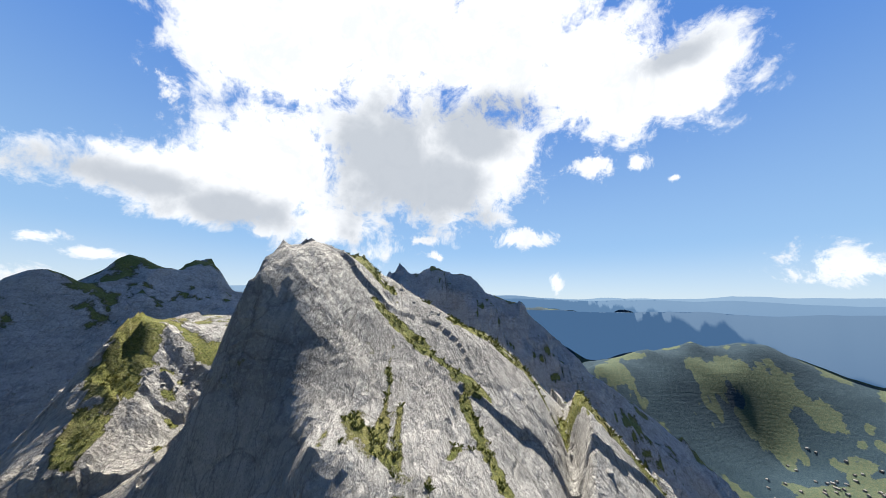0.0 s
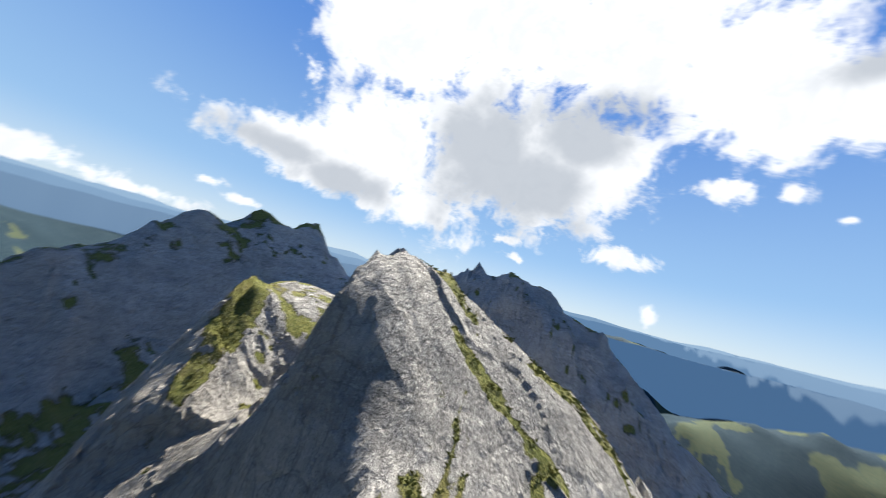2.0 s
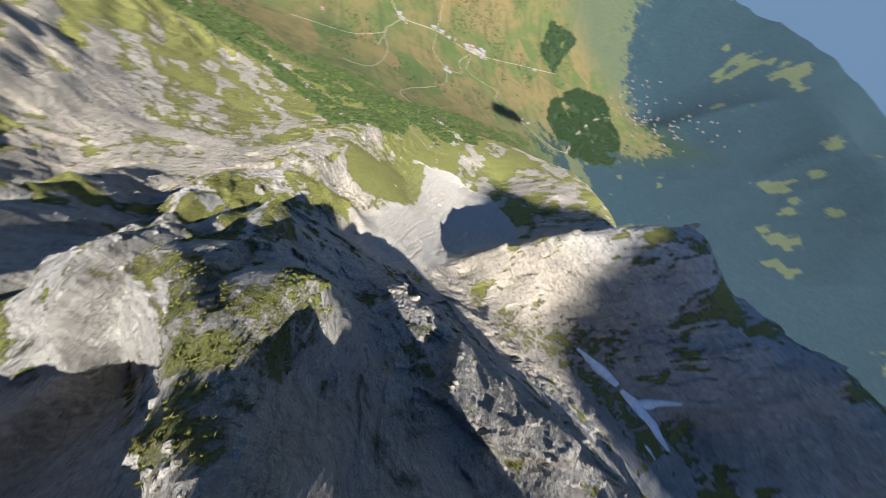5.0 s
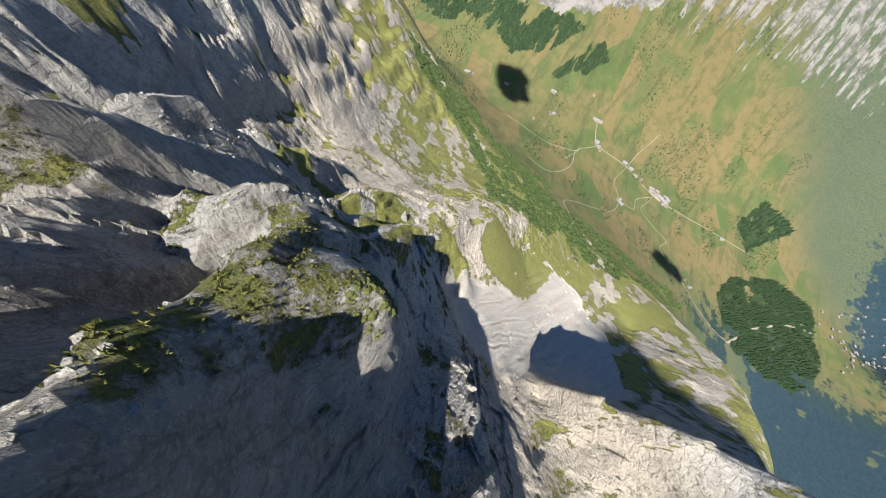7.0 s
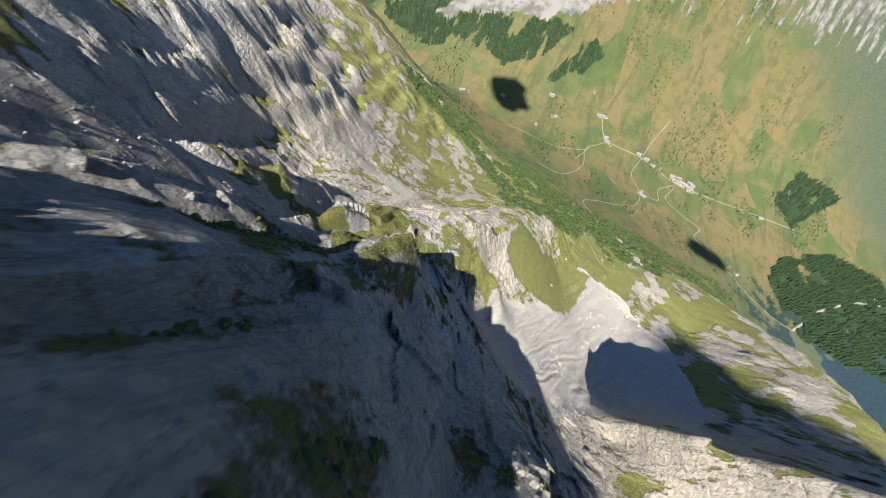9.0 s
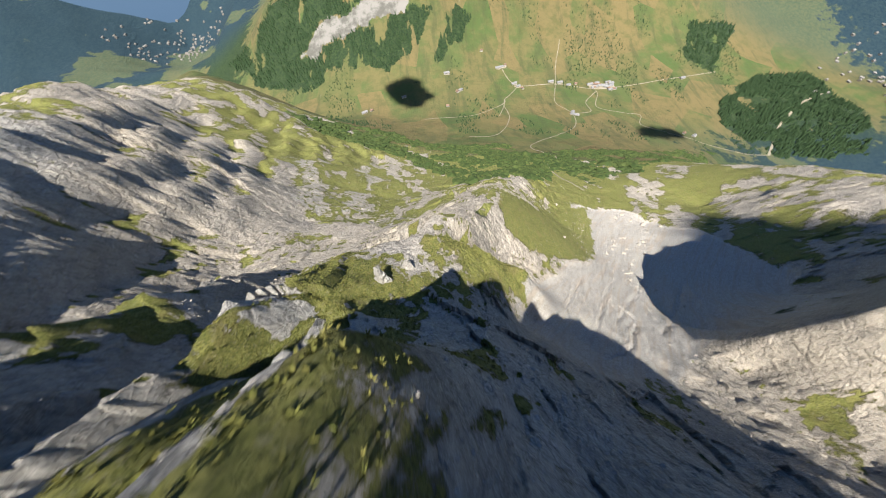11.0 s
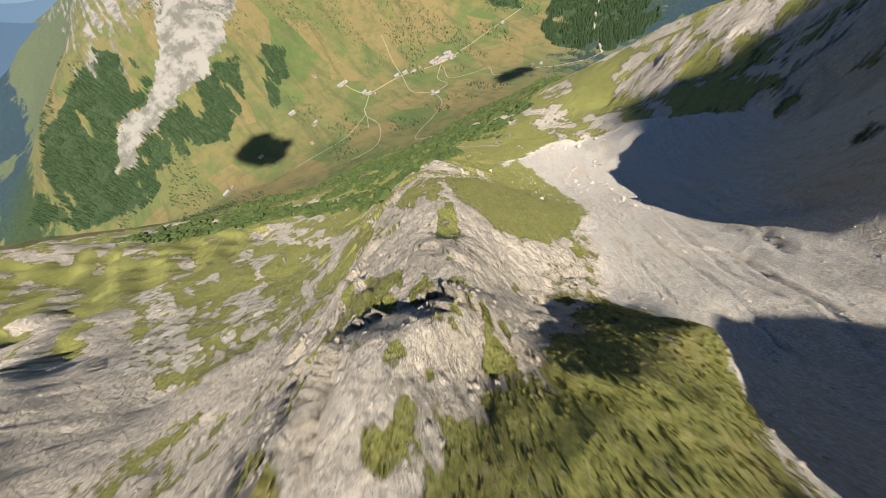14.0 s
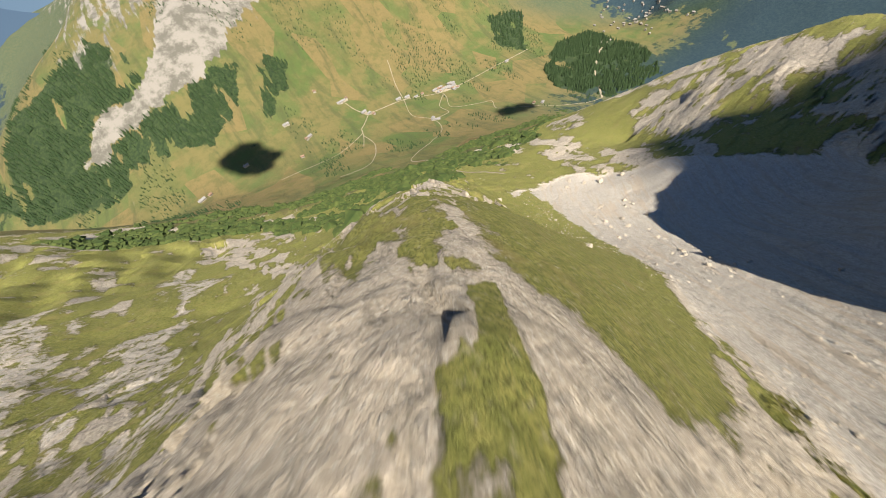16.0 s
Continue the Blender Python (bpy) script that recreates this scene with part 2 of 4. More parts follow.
BEHIND_WALL = [(-420, -20, -260), (-480, 200, -200), (-520, 400, -250), (-700, -100, -500), (-400, 650, -350), (0, 620, -330), (400, 600, -450)]
# valley and the mountains across it
TOE = [(430, -1090, -720), (190, -930, -700), (0, -820, -690), (-200, -800, -710), (-430, -800, -760), (-700, -900, -880)]
FLOOR = [(1900, -2900, -1000), (1350, -1950, -985), (900, -1400, -960), (500, -1300, -880), (200, -1250, -870), (-100, -1300, -900), (-403, -1480, -945), (-600, -1272, -955), (-878, -1560, -1010), (-1250, -1500, -1060), (-1700, -1400, -1110), (-2400, -1500, -1150)]
FLOOR_EDGE = [(1250, -2140, -915), (850, -1800, -900), (500, -1650, -850), (150, -1650, -800), (-200, -1750, -830), (-600, -1850, -900), (-1000, -1950, -960), (-1500, -1950, -1000), (-2100, -2100, -1050)]
ACROSS_MID = [(700, -1950, -720), (400, -2000, -600), (50, -2050, -500), (-400, -2300, -420), (-900, -2450, -480), (-1500, -2500, -560)]
ACROSS_TOP = [(815, -2080, -655), (640, -2250, -560), (459, -2405, -493), (165, -2550, -440), (-100, -2750, -230), (-400, -2900, 0), (-900, -3000, 60), (-1500, -3100, -80), (-2200, -3200, -300)]
WEST_VALE = [(-1300, -600, -1100), (-1700, 200, -1150), (-2000, 900, -1150), (-1300, 1500, -1050), (-700, 1000, -700), (-900, 300, -800)]
NORTH_VALE = [(0, 1300, -750), (700, 1300, -950), (1500, 1500, -1000), (1700, 700, -1000), (1500, -300, -1000), (900, 300, -760), (1400, -1200, -950)]
HILLS = [(1500, 3200, -700), (2400, 3100, -650), (1000, 1900, -950), (2000, 2000, -850), (700, 2800, -800), (300, 2900, -500), (-600, 2600, -650), (-2900, 1500, -500), (-3000, 300, -450), (-3000, -900, -600), (2900, 1200, -600), (3000, -400, -650), (2600, -1800, -700)]
RIM = [(0, 4300, -110), (900, 4250, -75), (1700, 4000, -90), (2600, 3700, -55), (3300, 3300, -90), (3900, 2400, -90), (4300, 1000, -90), (4400, -600, -110), (4100, -2000, -120), (3300, -3400, -150), (2300, -4000, -190), (1200, -4300, -640), (200, -4500, -600), (-1800, -4200, -110), (-3400, -3200, -130), (-4100, -1900, -100), (-4400, -300, -115), (-4200, 1300, -100), (-3300, 2900, -105), (-1700, 4000, -95)]
RIM_OUT = [(4900 * math.sin(a), 4900 * math.cos(a), -250 - 500 * math.exp(-((a - 2.93) / 0.18) ** 2)) for a in np.arange(0, 6.28, 0.3)]
LINES = [SPINE, TOWER_SIDE, TOWER_EAST, BENCH, BENCH_FOOT, EAST_DROP, GULLY_A, SLAB, SLAB_EAST, SLAB_FAR, FACE_FOOT, BLOCK, BLOCK_FOOT, SHOULDER, SHOULDER_FOOT, EAST_BENCH, SUMMIT, SLAB_FOOT, WEST_RIB, WEST_GULLY, SADDLE, PROW, EAST_RIB, EAST_RIB_2, EAST_GULLY, EAST_CLIFF, EAST_CLIFF_FOOT, EAST_FAN, SPUR_EAST, SCREE_TOP, SCREE, SPINE_FOOT, BUTTRESS, BUTTRESS_FOOT, BUTTRESS_BACK, CIRQUE, CIRQUE_NEAR, WALL, WALL_FOOT, BACK_SLAB, WEST_RIDGE, WEST_RIDGE_FOOT, WEST_SLOPE]
WIDE = [HILL_RIDGE, BEHIND_WALL, TOE, FLOOR, FLOOR_EDGE, ACROSS_MID, ACROSS_TOP, WEST_VALE, NORTH_VALE, HILLS, RIM, RIM_OUT]


def sampled():
    """Places along all lines, closer together near the top of the mountain."""
    found = np.zeros((0, 3))
    for lines, joined in ((LINES, True), (WIDE, False)):
        for line in lines:
            for a, b in zip(line, line[1:] + line[-1:]):
                a, b = np.array(a, float), np.array(b, float)
                reach, far = np.hypot(a[0], a[1]) + 40, np.hypot(*(b - a)[:2])
                n = max(1, int(far / (0.12 * reach))) if joined else max(1, int(far / 350))
                if line in (BEHIND_WALL, HILLS, NORTH_VALE, WEST_VALE):
                    n = 1
                for i in range(n):
                    p = a + (b - a) * i / n
                    if not len(found) or np.hypot(*(found - p)[:, :2].T).min() > 0.02 * reach:
                        found = np.vstack([found, p])
    return found


NODES = sampled()


def settle():
    p = NODES[:, :2]
    r = np.sqrt(((p[:, None] - p[None]) ** 2).sum(-1))
    n = len(p)
    m = np.zeros((n + 3, n + 3))
    m[:n, :n] = r - 0.6 * np.eye(n)
    m[:n, n], m[:n, n + 1:] = 1, p
    m[n, :n], m[n + 1:, :n] = 1, p.T
    return np.linalg.solve(m, np.r_[NODES[:, 2], 0, 0, 0])


WEIGHTS = settle()


def lie(x, y):
    """The smooth height of the land."""
    x, y = np.ravel(x).astype(float), np.ravel(y).astype(float)
    z = np.empty_like(x)
    n = len(NODES)
    for i in range(0, len(x), 20000):
        q = np.stack([x[i:i + 20000], y[i:i + 20000]], 1)
        r2 = (q ** 2).sum(1)[:, None] + (NODES[:, :2] ** 2).sum(1)[None] - 2 * q @ NODES[:, :2].T
        z[i:i + 20000] = np.sqrt(np.maximum(r2, 0)) @ WEIGHTS[:n] + WEIGHTS[n] + q @ WEIGHTS[n + 1:]
    return z


def spread(bands, far_lo, far_hi, grow_lo, grow_hi):
    """Grid lines: even within each band, then ever wider apart."""
    mid = [v for lo, hi, step in bands for v in np.arange(lo, hi - 0.3 * step, step)]
    down, up = [mid[0]], [mid[-1]]
    s = bands[0][2]
    while down[-1] > far_lo:
        s *= grow_lo
        down.append(down[-1] - s)
    s = bands[-1][2]
    while up[-1] < far_hi:
        s *= grow_hi
        up.append(up[-1] + s)
    return np.array(down[:0:-1] + mid + up[1:])


def inside(x, y, corners, warp=0.0, soft=10.0, seed=3):
    """1 within the outline of a patch, 0 outside, with an uneven edge."""
    if warp:
        x = x + warp * (fbm(x, y, warp * 3, 3, seed) - 0.5) * 2
        y = y + warp * (fbm(x, y, warp * 3, 3, seed + 9) - 0.5) * 2
    d = np.full(x.shape, 1e9)
    odd = np.zeros(x.shape, bool)
    for (ax, ay), (bx, by) in zip(corners, corners[1:] + corners[:1]):
        ex, ey = bx - ax, by - ay
        t = np.clip(((x - ax) * ex + (y - ay) * ey) / (ex * ex + ey * ey), 0, 1)
        d = np.minimum(d, np.hypot(x - ax - t * ex, y - ay - t * ey))
        odd ^= ((ay > y) != (by > y)) & (x < ex * (y - ay) / (ey if ey else 1e-9) + ax)
    return smooth(np.where(odd, d, -d), -soft, soft)


SCREE_AREA = [(-30, -85), (-45, -125), (-85, -165), (-122, -185), (-145, -270), (-185, -330), (-265, -335), (-310, -270), (-340, -170), (-260, -115), (-150, -85), (-100, -62), (-65, -60)]
FAN_AREA = [(62, -150), (140, -170), (205, -330), (230, -450), (120, -520), (20, -420), (5, -300), (30, -220)]
MEADOW_AREA = [(-34, -177), (-34, -162), (-57, -156), (-82, -160), (-105, -170), (-150, -205), (-185, -275), (-205, -330), (-150, -300), (-72, -222), (-44, -200)]


def blocks(x, y, size, seed):
    """Broken blocks: a height and a tilt for each cell, with drops between them."""
    x, y = x / size, y / size
    ix, iy = np.floor(x), np.floor(y)
    best, height_ = np.full(x.shape, 9.0), np.zeros(x.shape)
    for ox in (-1, 0, 1):
        for oy in (-1, 0, 1):
            cx, cy = ix + ox, iy + oy
            dx, dy = x - cx - lattice(cx, cy, seed), y - cy - lattice(cx, cy, seed + 100)
            d = dx * dx + dy * dy
            near_ = d < best
            level = lattice(cx, cy, seed + 200) - 0.5 + dx * (lattice(cx, cy, seed + 300) - 0.5) * 0.8 + dy * (lattice(cx, cy, seed + 400) - 0.5) * 0.8
            best, height_ = np.where(near_, d, best), np.where(near_, level, height_)
    return height_


def along(x, y, line):
    """Distance from a line on the plan."""
    d = np.full(x.shape, 1e9)
    for (ax, ay), (bx, by) in zip(line, line[1:]):
        ex, ey = bx - ax, by - ay
        t = np.clip(((x - ax) * ex + (y - ay) * ey) / (ex * ex + ey * ey), 0, 1)
        d = np.minimum(d, np.hypot(x - ax - t * ex, y - ay - t * ey))
    return d


# furrows worn into the scree, each along a line on the plan: depth, half width
FURROWS = [
    (1.6, 1.3, [(-119, -128), (-124, -117), (-122, -108), (-110, -100), (-103, -92), (-93, -85), (-81, -82), (-73, -78)]),
    (1.2, 1.2, [(-73, -92), (-92, -112), (-118, -140), (-150, -172), (-190, -220)]), (1.0, 1.5, [(-96, -100), (-130, -130), (-172, -160), (-230, -215), (-262, -262)]),
    (0.9, 1.0, [(-60, -100), (-76, -122), (-100, -150)]), (1.1, 1.6, [(-135, -100), (-180, -128), (-240, -178)]),
]


def relief(x, y, z0, gx, gy):
    """What roughens the smooth lie: crags, ribs down the fall line, beds, rubble."""
    slope = np.hypot(gx, gy)
    steep = smooth(slope, 0.5, 1.2)
    r = np.hypot(x, y)
    scree = inside(x, y, SCREE_AREA, 10, 8)
    meadow = inside(x, y, MEADOW_AREA, 8, 6)
    near = 1 - smooth(r, 700, 1500)
    ang = np.arctan2(x + 10, y - 75)
    ribs = fbm(ang * 80, r * 0.10, 9, 4, 11, 0.55, True) - 0.55
    crag = fbm(x, y, 30, 7, 21, 0.6, True) - 0.6
    big = fbm(x, y, 120, 5, 31) - 0.5
    fan = inside(x, y, FAN_AREA, 14, 20, 7)
    east = smooth(x, 70, 150) * smooth(y, 60, -60) * (1 - smooth(-z0, 500, 620)) * (1 - 0.9 * fan)
    wx, wy = x + 14 * (fbm(x, y, 22, 4, 33) - 0.5) + 0.2 * z0, y + 14 * (fbm(x, y, 22, 4, 35) - 0.5)
    broken = 11 * blocks(wx, wy, 27, 37) + 4.6 * blocks(wx, wy, 10, 38) + 2.0 * blocks(wx, wy, 4.2, 39)
    rough = (1 - 0.95 * scree) * (1 - 0.5 * fan) * (1 - 0.85 * meadow) * (0.4 + 0.6 * smooth(np.hypot(x - 2, y - 46), 18, 45)) * (1 - 0.55 * smooth(np.hypot(x - 3, y + 43), 16, 9)) * (1 - 0.5 * smooth(np.hypot(x + 1, y + 5), 14, 8))
    h = rough * near * ((0.3 + 0.7 * steep) * (3.5 * crag + 2.5 * ribs + 0.6 * broken) + 7.0 * big * smooth(r, 60, 200))
    beds = (z0 + 0.42 * (0.42 * x - 0.9 * y) + 60 * (fbm(x, y, 200, 3, 59) - 0.5)) / 31
    beds = beds - np.floor(beds)
    h += near * east * (13 * (smooth(beds, 0.2, 0.75) - beds) * (0.4 + 1.2 * fbm(x, y, 70, 3, 58)) + 9 * blocks(wx, y, 55, 40) + 4 * blocks(x, y, 21, 41) + 10 * (fbm(x, y, 70, 5, 53, 0.55, True) - 0.6))
    u = (0.94 * x - 0.34 * y + 16 * (fbm(x, y, 45, 4, 45) - 0.5)) / 27
    u = u - np.floor(u)
    stepped = smooth(x, 13, 24) * (1 - smooth(x, 120, 160)) * smooth(y, -90, -60) * (1 - smooth(y, 40, 80))
    h += stepped * 20 * (smooth(u, 0.0, 0.16) * (1 - u) - 0.62)
    cirque = smooth(np.hypot(x + 60, y - 20), 130, 230) * smooth(y, -60, 40) * (1 - smooth(r, 600, 900))
    h += cirque * (0.3 + 0.7 * steep) * (26 * (fbm(x, y, 48, 5, 57, 0.55, True) - 0.6) + 5 * blocks(wx, wy, 19, 43))
    h += (1 - smooth(r, 1500, 2600)) * 45 * smooth(r, 600, 1500) * (fbm(x, y, 420, 6, 51, 0.5, True) - 0.55) * smooth(slope, 0.15, 0.5)
    h += 170 * smooth(r, 2000, 3200) * (fbm(x, y, 900, 4, 55, 0.42, True) - 0.6)
    rill = fbm((x * 0.57 - y * 0.39) * 1.4, (x * 0.39 + y * 0.57) * 0.10, 6, 5, 61, 0.6) - 0.5
    h += scree * (3.2 * rill + 0.8 * (fbm(x, y, 3, 3, 63) - 0.5))
    for deep_, half, line in FURROWS:
        wob = along(x + 5 * (fbm(x, y, 9, 3, 171) - 0.5), y + 5 * (fbm(x, y, 9, 3, 173) - 0.5), line)
        h += deep_ * (0.5 * smooth(np.abs(wob - 2.2 * half), half, 0) - smooth(wob, half, 0))
    return h


gx_lines = spread(((-100, -62, 0.95), (-62, 38, 0.6), (38, 95, 0.95)), -4800, 4800, 1.02, 1.02)
gy_lines = spread(((-245, 16, 0.9), (16, 64, 0.55), (64, 76, 0.95)), -4800, 4800, 1.015, 1.0185)
GX, GY = np.meshgrid(gx_lines, gy_lines)
Z0 = lie(GX, GY).reshape(GX.shape)
DY, DX = np.gradient(Z0, gy_lines, gx_lines)
Z = Z0 + relief(GX, GY, Z0, DX, DY)


def ground_z(x, y):
    """Height of the finished ground at one place."""
    i = int(np.clip(np.searchsorted(gx_lines, x) - 1, 0, len(gx_lines) - 2))
    j = int(np.clip(np.searchsorted(gy_lines, y) - 1, 0, len(gy_lines) - 2))
    u = (x - gx_lines[i]) / (gx_lines[i + 1] - gx_lines[i])
    v = (y - gy_lines[j]) / (gy_lines[j + 1] - gy_lines[j])
    return float((Z[j, i] * (1 - u) + Z[j, i + 1] * u) * (1 - v) + (Z[j + 1, i] * (1 - u) + Z[j + 1, i + 1] * u) * v)


# strips of turf on crests and ledges: half width, then x, y
TURF_LINES = [
    (2.2, [(-19, 45), (-16, 46), (-11, 43), (-10, 41)]), (3.2, [(-18, 54), (-9, 58), (-3, 60), (8, 60), (23, 58), (38, 50), (70, 36)]), (1.2, [(-14, 50), (-4, 48), (1, 46), (6, 46)]), (0.9, [(-9, 33), (-4, 31), (0, 30), (6, 26)]), (1.0, [(3, 44), (5, 40), (7, 35)]),
    (2.2, [(6, 16), (6, 4), (4, -9)]), (3.0, [(3, -10), (12, -14), (25, -21)]), (6.0, [(38, -14), (60, 5), (75, -20)]), (5.0, [(25, -21), (34, -45), (37, -68)]),
    (4.0, [(12, -24), (13, -36), (15, -46)]), (4.5, [(14, -50), (20, -75), (24, -98)]), (11.0, [(30, -80), (29, -104), (24, -124), (14, -140), (4, -152)]), (2.0, [(-21, -160), (-26, -170)]), (8.0, [(0, -118), (-5, -128), (-11, -139)]), (1.2, [(-16, -147), (-20, -152), (-32, -176)]),
    (3.0, [(-60, 60), (-50, 36), (-41, 12), (-39, 0), (-37, -14)]), (4.0, [(-63, 66), (-85, 92), (-110, 112)]), (26.0, [(-140, 100), (-118, 55)]), (18.0, [(-352, 300), (-327, 404), (-300, 425)]),
    (12.0, [(130, 40), (165, -60), (210, -150)]), (9.0, [(86, -60), (90, -110)]), (14.0, [(-330, -190), (-420, -260), (-520, -330)]), (10.0, [(210, -330), (235, -420)]),
]


WOODS = [
    [(-1399, -1401), (-1700, -1590), (-1980, -1600), (-1975, -1200), (-1800, -965), (-1420, -1010), (-1307, -1200)],
    [(321, -1857), (192, -1821), (-24, -1860), (54, -1725), (207, -1578), (325, -1648), (510, -1670), (641, -1610), (972, -1814), (1250, -2120), (867, -2083), (650, -2125), (419, -2203), (310, -2020)],
    [(-152, -1902), (-221, -1872), (-164, -1758), (-24, -1602), (8, -1645), (-72, -1768)],
    [(-1491, -1998), (-1761, -1975), (-1467, -1624), (-1376, -1770)],
]
# alder scrub along the foot of the scree and of the spurs
SCRUB = [
    [(-340, -770), (-643, -848), (-1141, -1028), (-900, -820), (-480, -560), (-340, -480), (-250, -430), (-200, -480)],
    [(192, -949), (22, -824), (-150, -834), (-340, -770), (-200, -480), (-163, -379), (-89, -335), (-37, -279), (-6, -450), (92, -640)],
    [(382, -792), (333, -930), (192, -949), (92, -640), (266, -698)],
]
SCAR = [(-40, -2330), (-286, -2138), (-145, -2009), (-15, -1911), (138, -1829), (360, -1813), (482, -1817), (590, -1784), (683, -1825), (524, -1893), (318, -1883), (206, -1995), (60, -2229)]


def scrub(x, y):
    """Share of alder scrub, with gaps."""
    w = np.zeros(x.shape)
    for area in SCRUB:
        w = np.maximum(w, inside(x, y, area, 26, 14, 5))
    return w * smooth(fbm(x, y, 60, 5, 147, 0.62), 0.40, 0.50)


def woods(x, y):
    w = np.zeros(x.shape)
    for area in WOODS:
        w = np.maximum(w, inside(x, y, area, 30, 12, 5))
    gaps = np.maximum(smooth(fbm(x, y * 0.35, 70, 5, 145, 0.6), 0.36, 0.46), smooth(-x, 1200, 1300) * smooth(fbm(x, y, 90, 4, 146, 0.6), 0.26, 0.34))
    return w * gaps * (1 - inside(x, y, SCAR, 22, 8, 15))


def covers():
    """Shares of turf, scree, meadow, wood and far haze on the ground, 0 to 1."""
    sy, sx = np.gradient(Z, gy_lines, gx_lines)
    slope, slope0, r = np.hypot(sx, sy), np.hypot(DX, DY), np.hypot(GX, GY)
    ang = np.arctan2(GX + 10, GY - 75)
    blotch, fine, wide = fbm(GX, GY, 22, 5, 71) - 0.5, fbm(GX, GY, 5, 4, 81) - 0.5, fbm(GX, GY, 260, 5, 91) - 0.5
    glade = fbm(GX, GY, 210, 5, 93, 0.62) - 0.5 - 0.06 * smooth(GX, 200, 900) * smooth(GY, 300, 1200)
    streak = fbm(ang * 60, r * 0.035, 4, 5, 75, 0.6) - 0.5
    scree = inside(GX, GY, SCREE_AREA, 12, 6)
    patch = inside(GX, GY, MEADOW_AREA, 9, 4)
    fan = inside(GX, GY, FAN_AREA, 14, 20, 7) * smooth(streak + 0.4 * blotch, 0.07, 0.16)
    ledge = np.zeros(GX.shape)
    for half, line in TURF_LINES:
        ledge = np.maximum(ledge, 1 - smooth(along(GX, GY, line), 0.5 * half, 1.5 * half))
    turf = smooth(0.62 - slope + 1.8 * blotch + 0.8 * fine, 0.0, 0.45) * 0.9
    turf = np.maximum(turf, smooth(0.75 * ledge + 2.2 * blotch + 1.4 * fine - 0.5 * smooth(slope, 1.0, 2.0), 0.32, 0.62))
    low = smooth(-Z, 175, 440) * (1 - 0.4 * smooth(-GX, 260, 340))
    turf = np.maximum(turf, smooth(low * 1.05 + 2.6 * streak + 1.3 * blotch - 0.45 * smooth(slope, 0.7, 1.3), 0.42, 0.72))
    turf = np.maximum(turf * (1 - scree), np.maximum(patch, inside(GX, GY, [(-7, -117), (-24, -128), (-48, -132), (-36, -109), (-38, -98), (-22, -90), (-9, -96), (-7, -104)], 5, 3) * (0.35 + 0.65 * smooth(blotch, -0.1, 0.05))))
    tuft = fbm(GX, GY, 9, 5, 85, 0.62) + 0.35 * blotch
    turf = np.maximum(turf, 0.85 * smooth(tuft - 0.05 * smooth(slope, 1.2, 2.6), 0.57, 0.65) * (1 - scree) * smooth(GY, 22, 8) * smooth(GY, -165, -120) * smooth(np.abs(GX), 150, 110))
    # thin, stony turf high on the ridge
    turf = turf * (1 - 0.42 * smooth(GY, -60, -30) * smooth(GY, 36, 24) * smooth(r, 330, 250))
    far = smooth(r, 900, 1100)
    turf = np.where(far > 0.5, 0.0, turf)
    scar = inside(GX, GY, SCAR, 22, 8, 15)
    turf *= 1 - scar
    turf *= 1 - 0.6 * fan
    scree = np.maximum(scree, 0.52 * fan)
    meadow = smooth(-Z + 160 * wide, 560, 700) * (1 - scar) * smooth(GY, -500, -700)
    meadow = np.maximum(meadow, far * smooth(GY, -700, -900))
    wood = woods(GX, GY)
    wood = np.maximum(wood, smooth(GX, 1000, 1250) * smooth(GY, -1350, -1500) * smooth(wide, -0.12, -0.06) * (1 - scar))
    back = smooth(np.maximum(GY * 0.7 + np.abs(GX), r * 0.8), 900, 1500) * smooth(GY, -1300, -900)
    west = smooth(-GX, 300, 900)
    wood = np.maximum(wood, np.maximum(back, smooth(r, 2300, 2700) * np.maximum(smooth(GY, -1000, -800), smooth(np.abs(GX), 2100, 2500))) * smooth(glade + 0.08 * west + 0.12 * smooth(slope0, 0.1, 0.45), -0.02, 0.02))
    return {"turf": turf, "scree": scree, "meadow": np.maximum(meadow, back), "wood": wood * (1 - scar), "scrub": scrub(GX, GY), "far_haze": np.maximum(back, smooth(r, 2500, 2900)), "slab": np.maximum(scar, 0.56 * smooth(Z, -720, -420) * far * smooth(GY, -900, -1300) * smooth(GX, -1900, -1450))}


# ---- materials ----
def material(name, rough=0.9):
    m = bpy.data.materials.new(name)
    m.use_nodes = True
    t = m.node_tree
    bsdf = t.nodes["Principled BSDF"]
    bsdf.inputs["Roughness"].default_value = rough
    bsdf.inputs["Specular IOR Level"].default_value = 0.2
    return m, t, bsdf


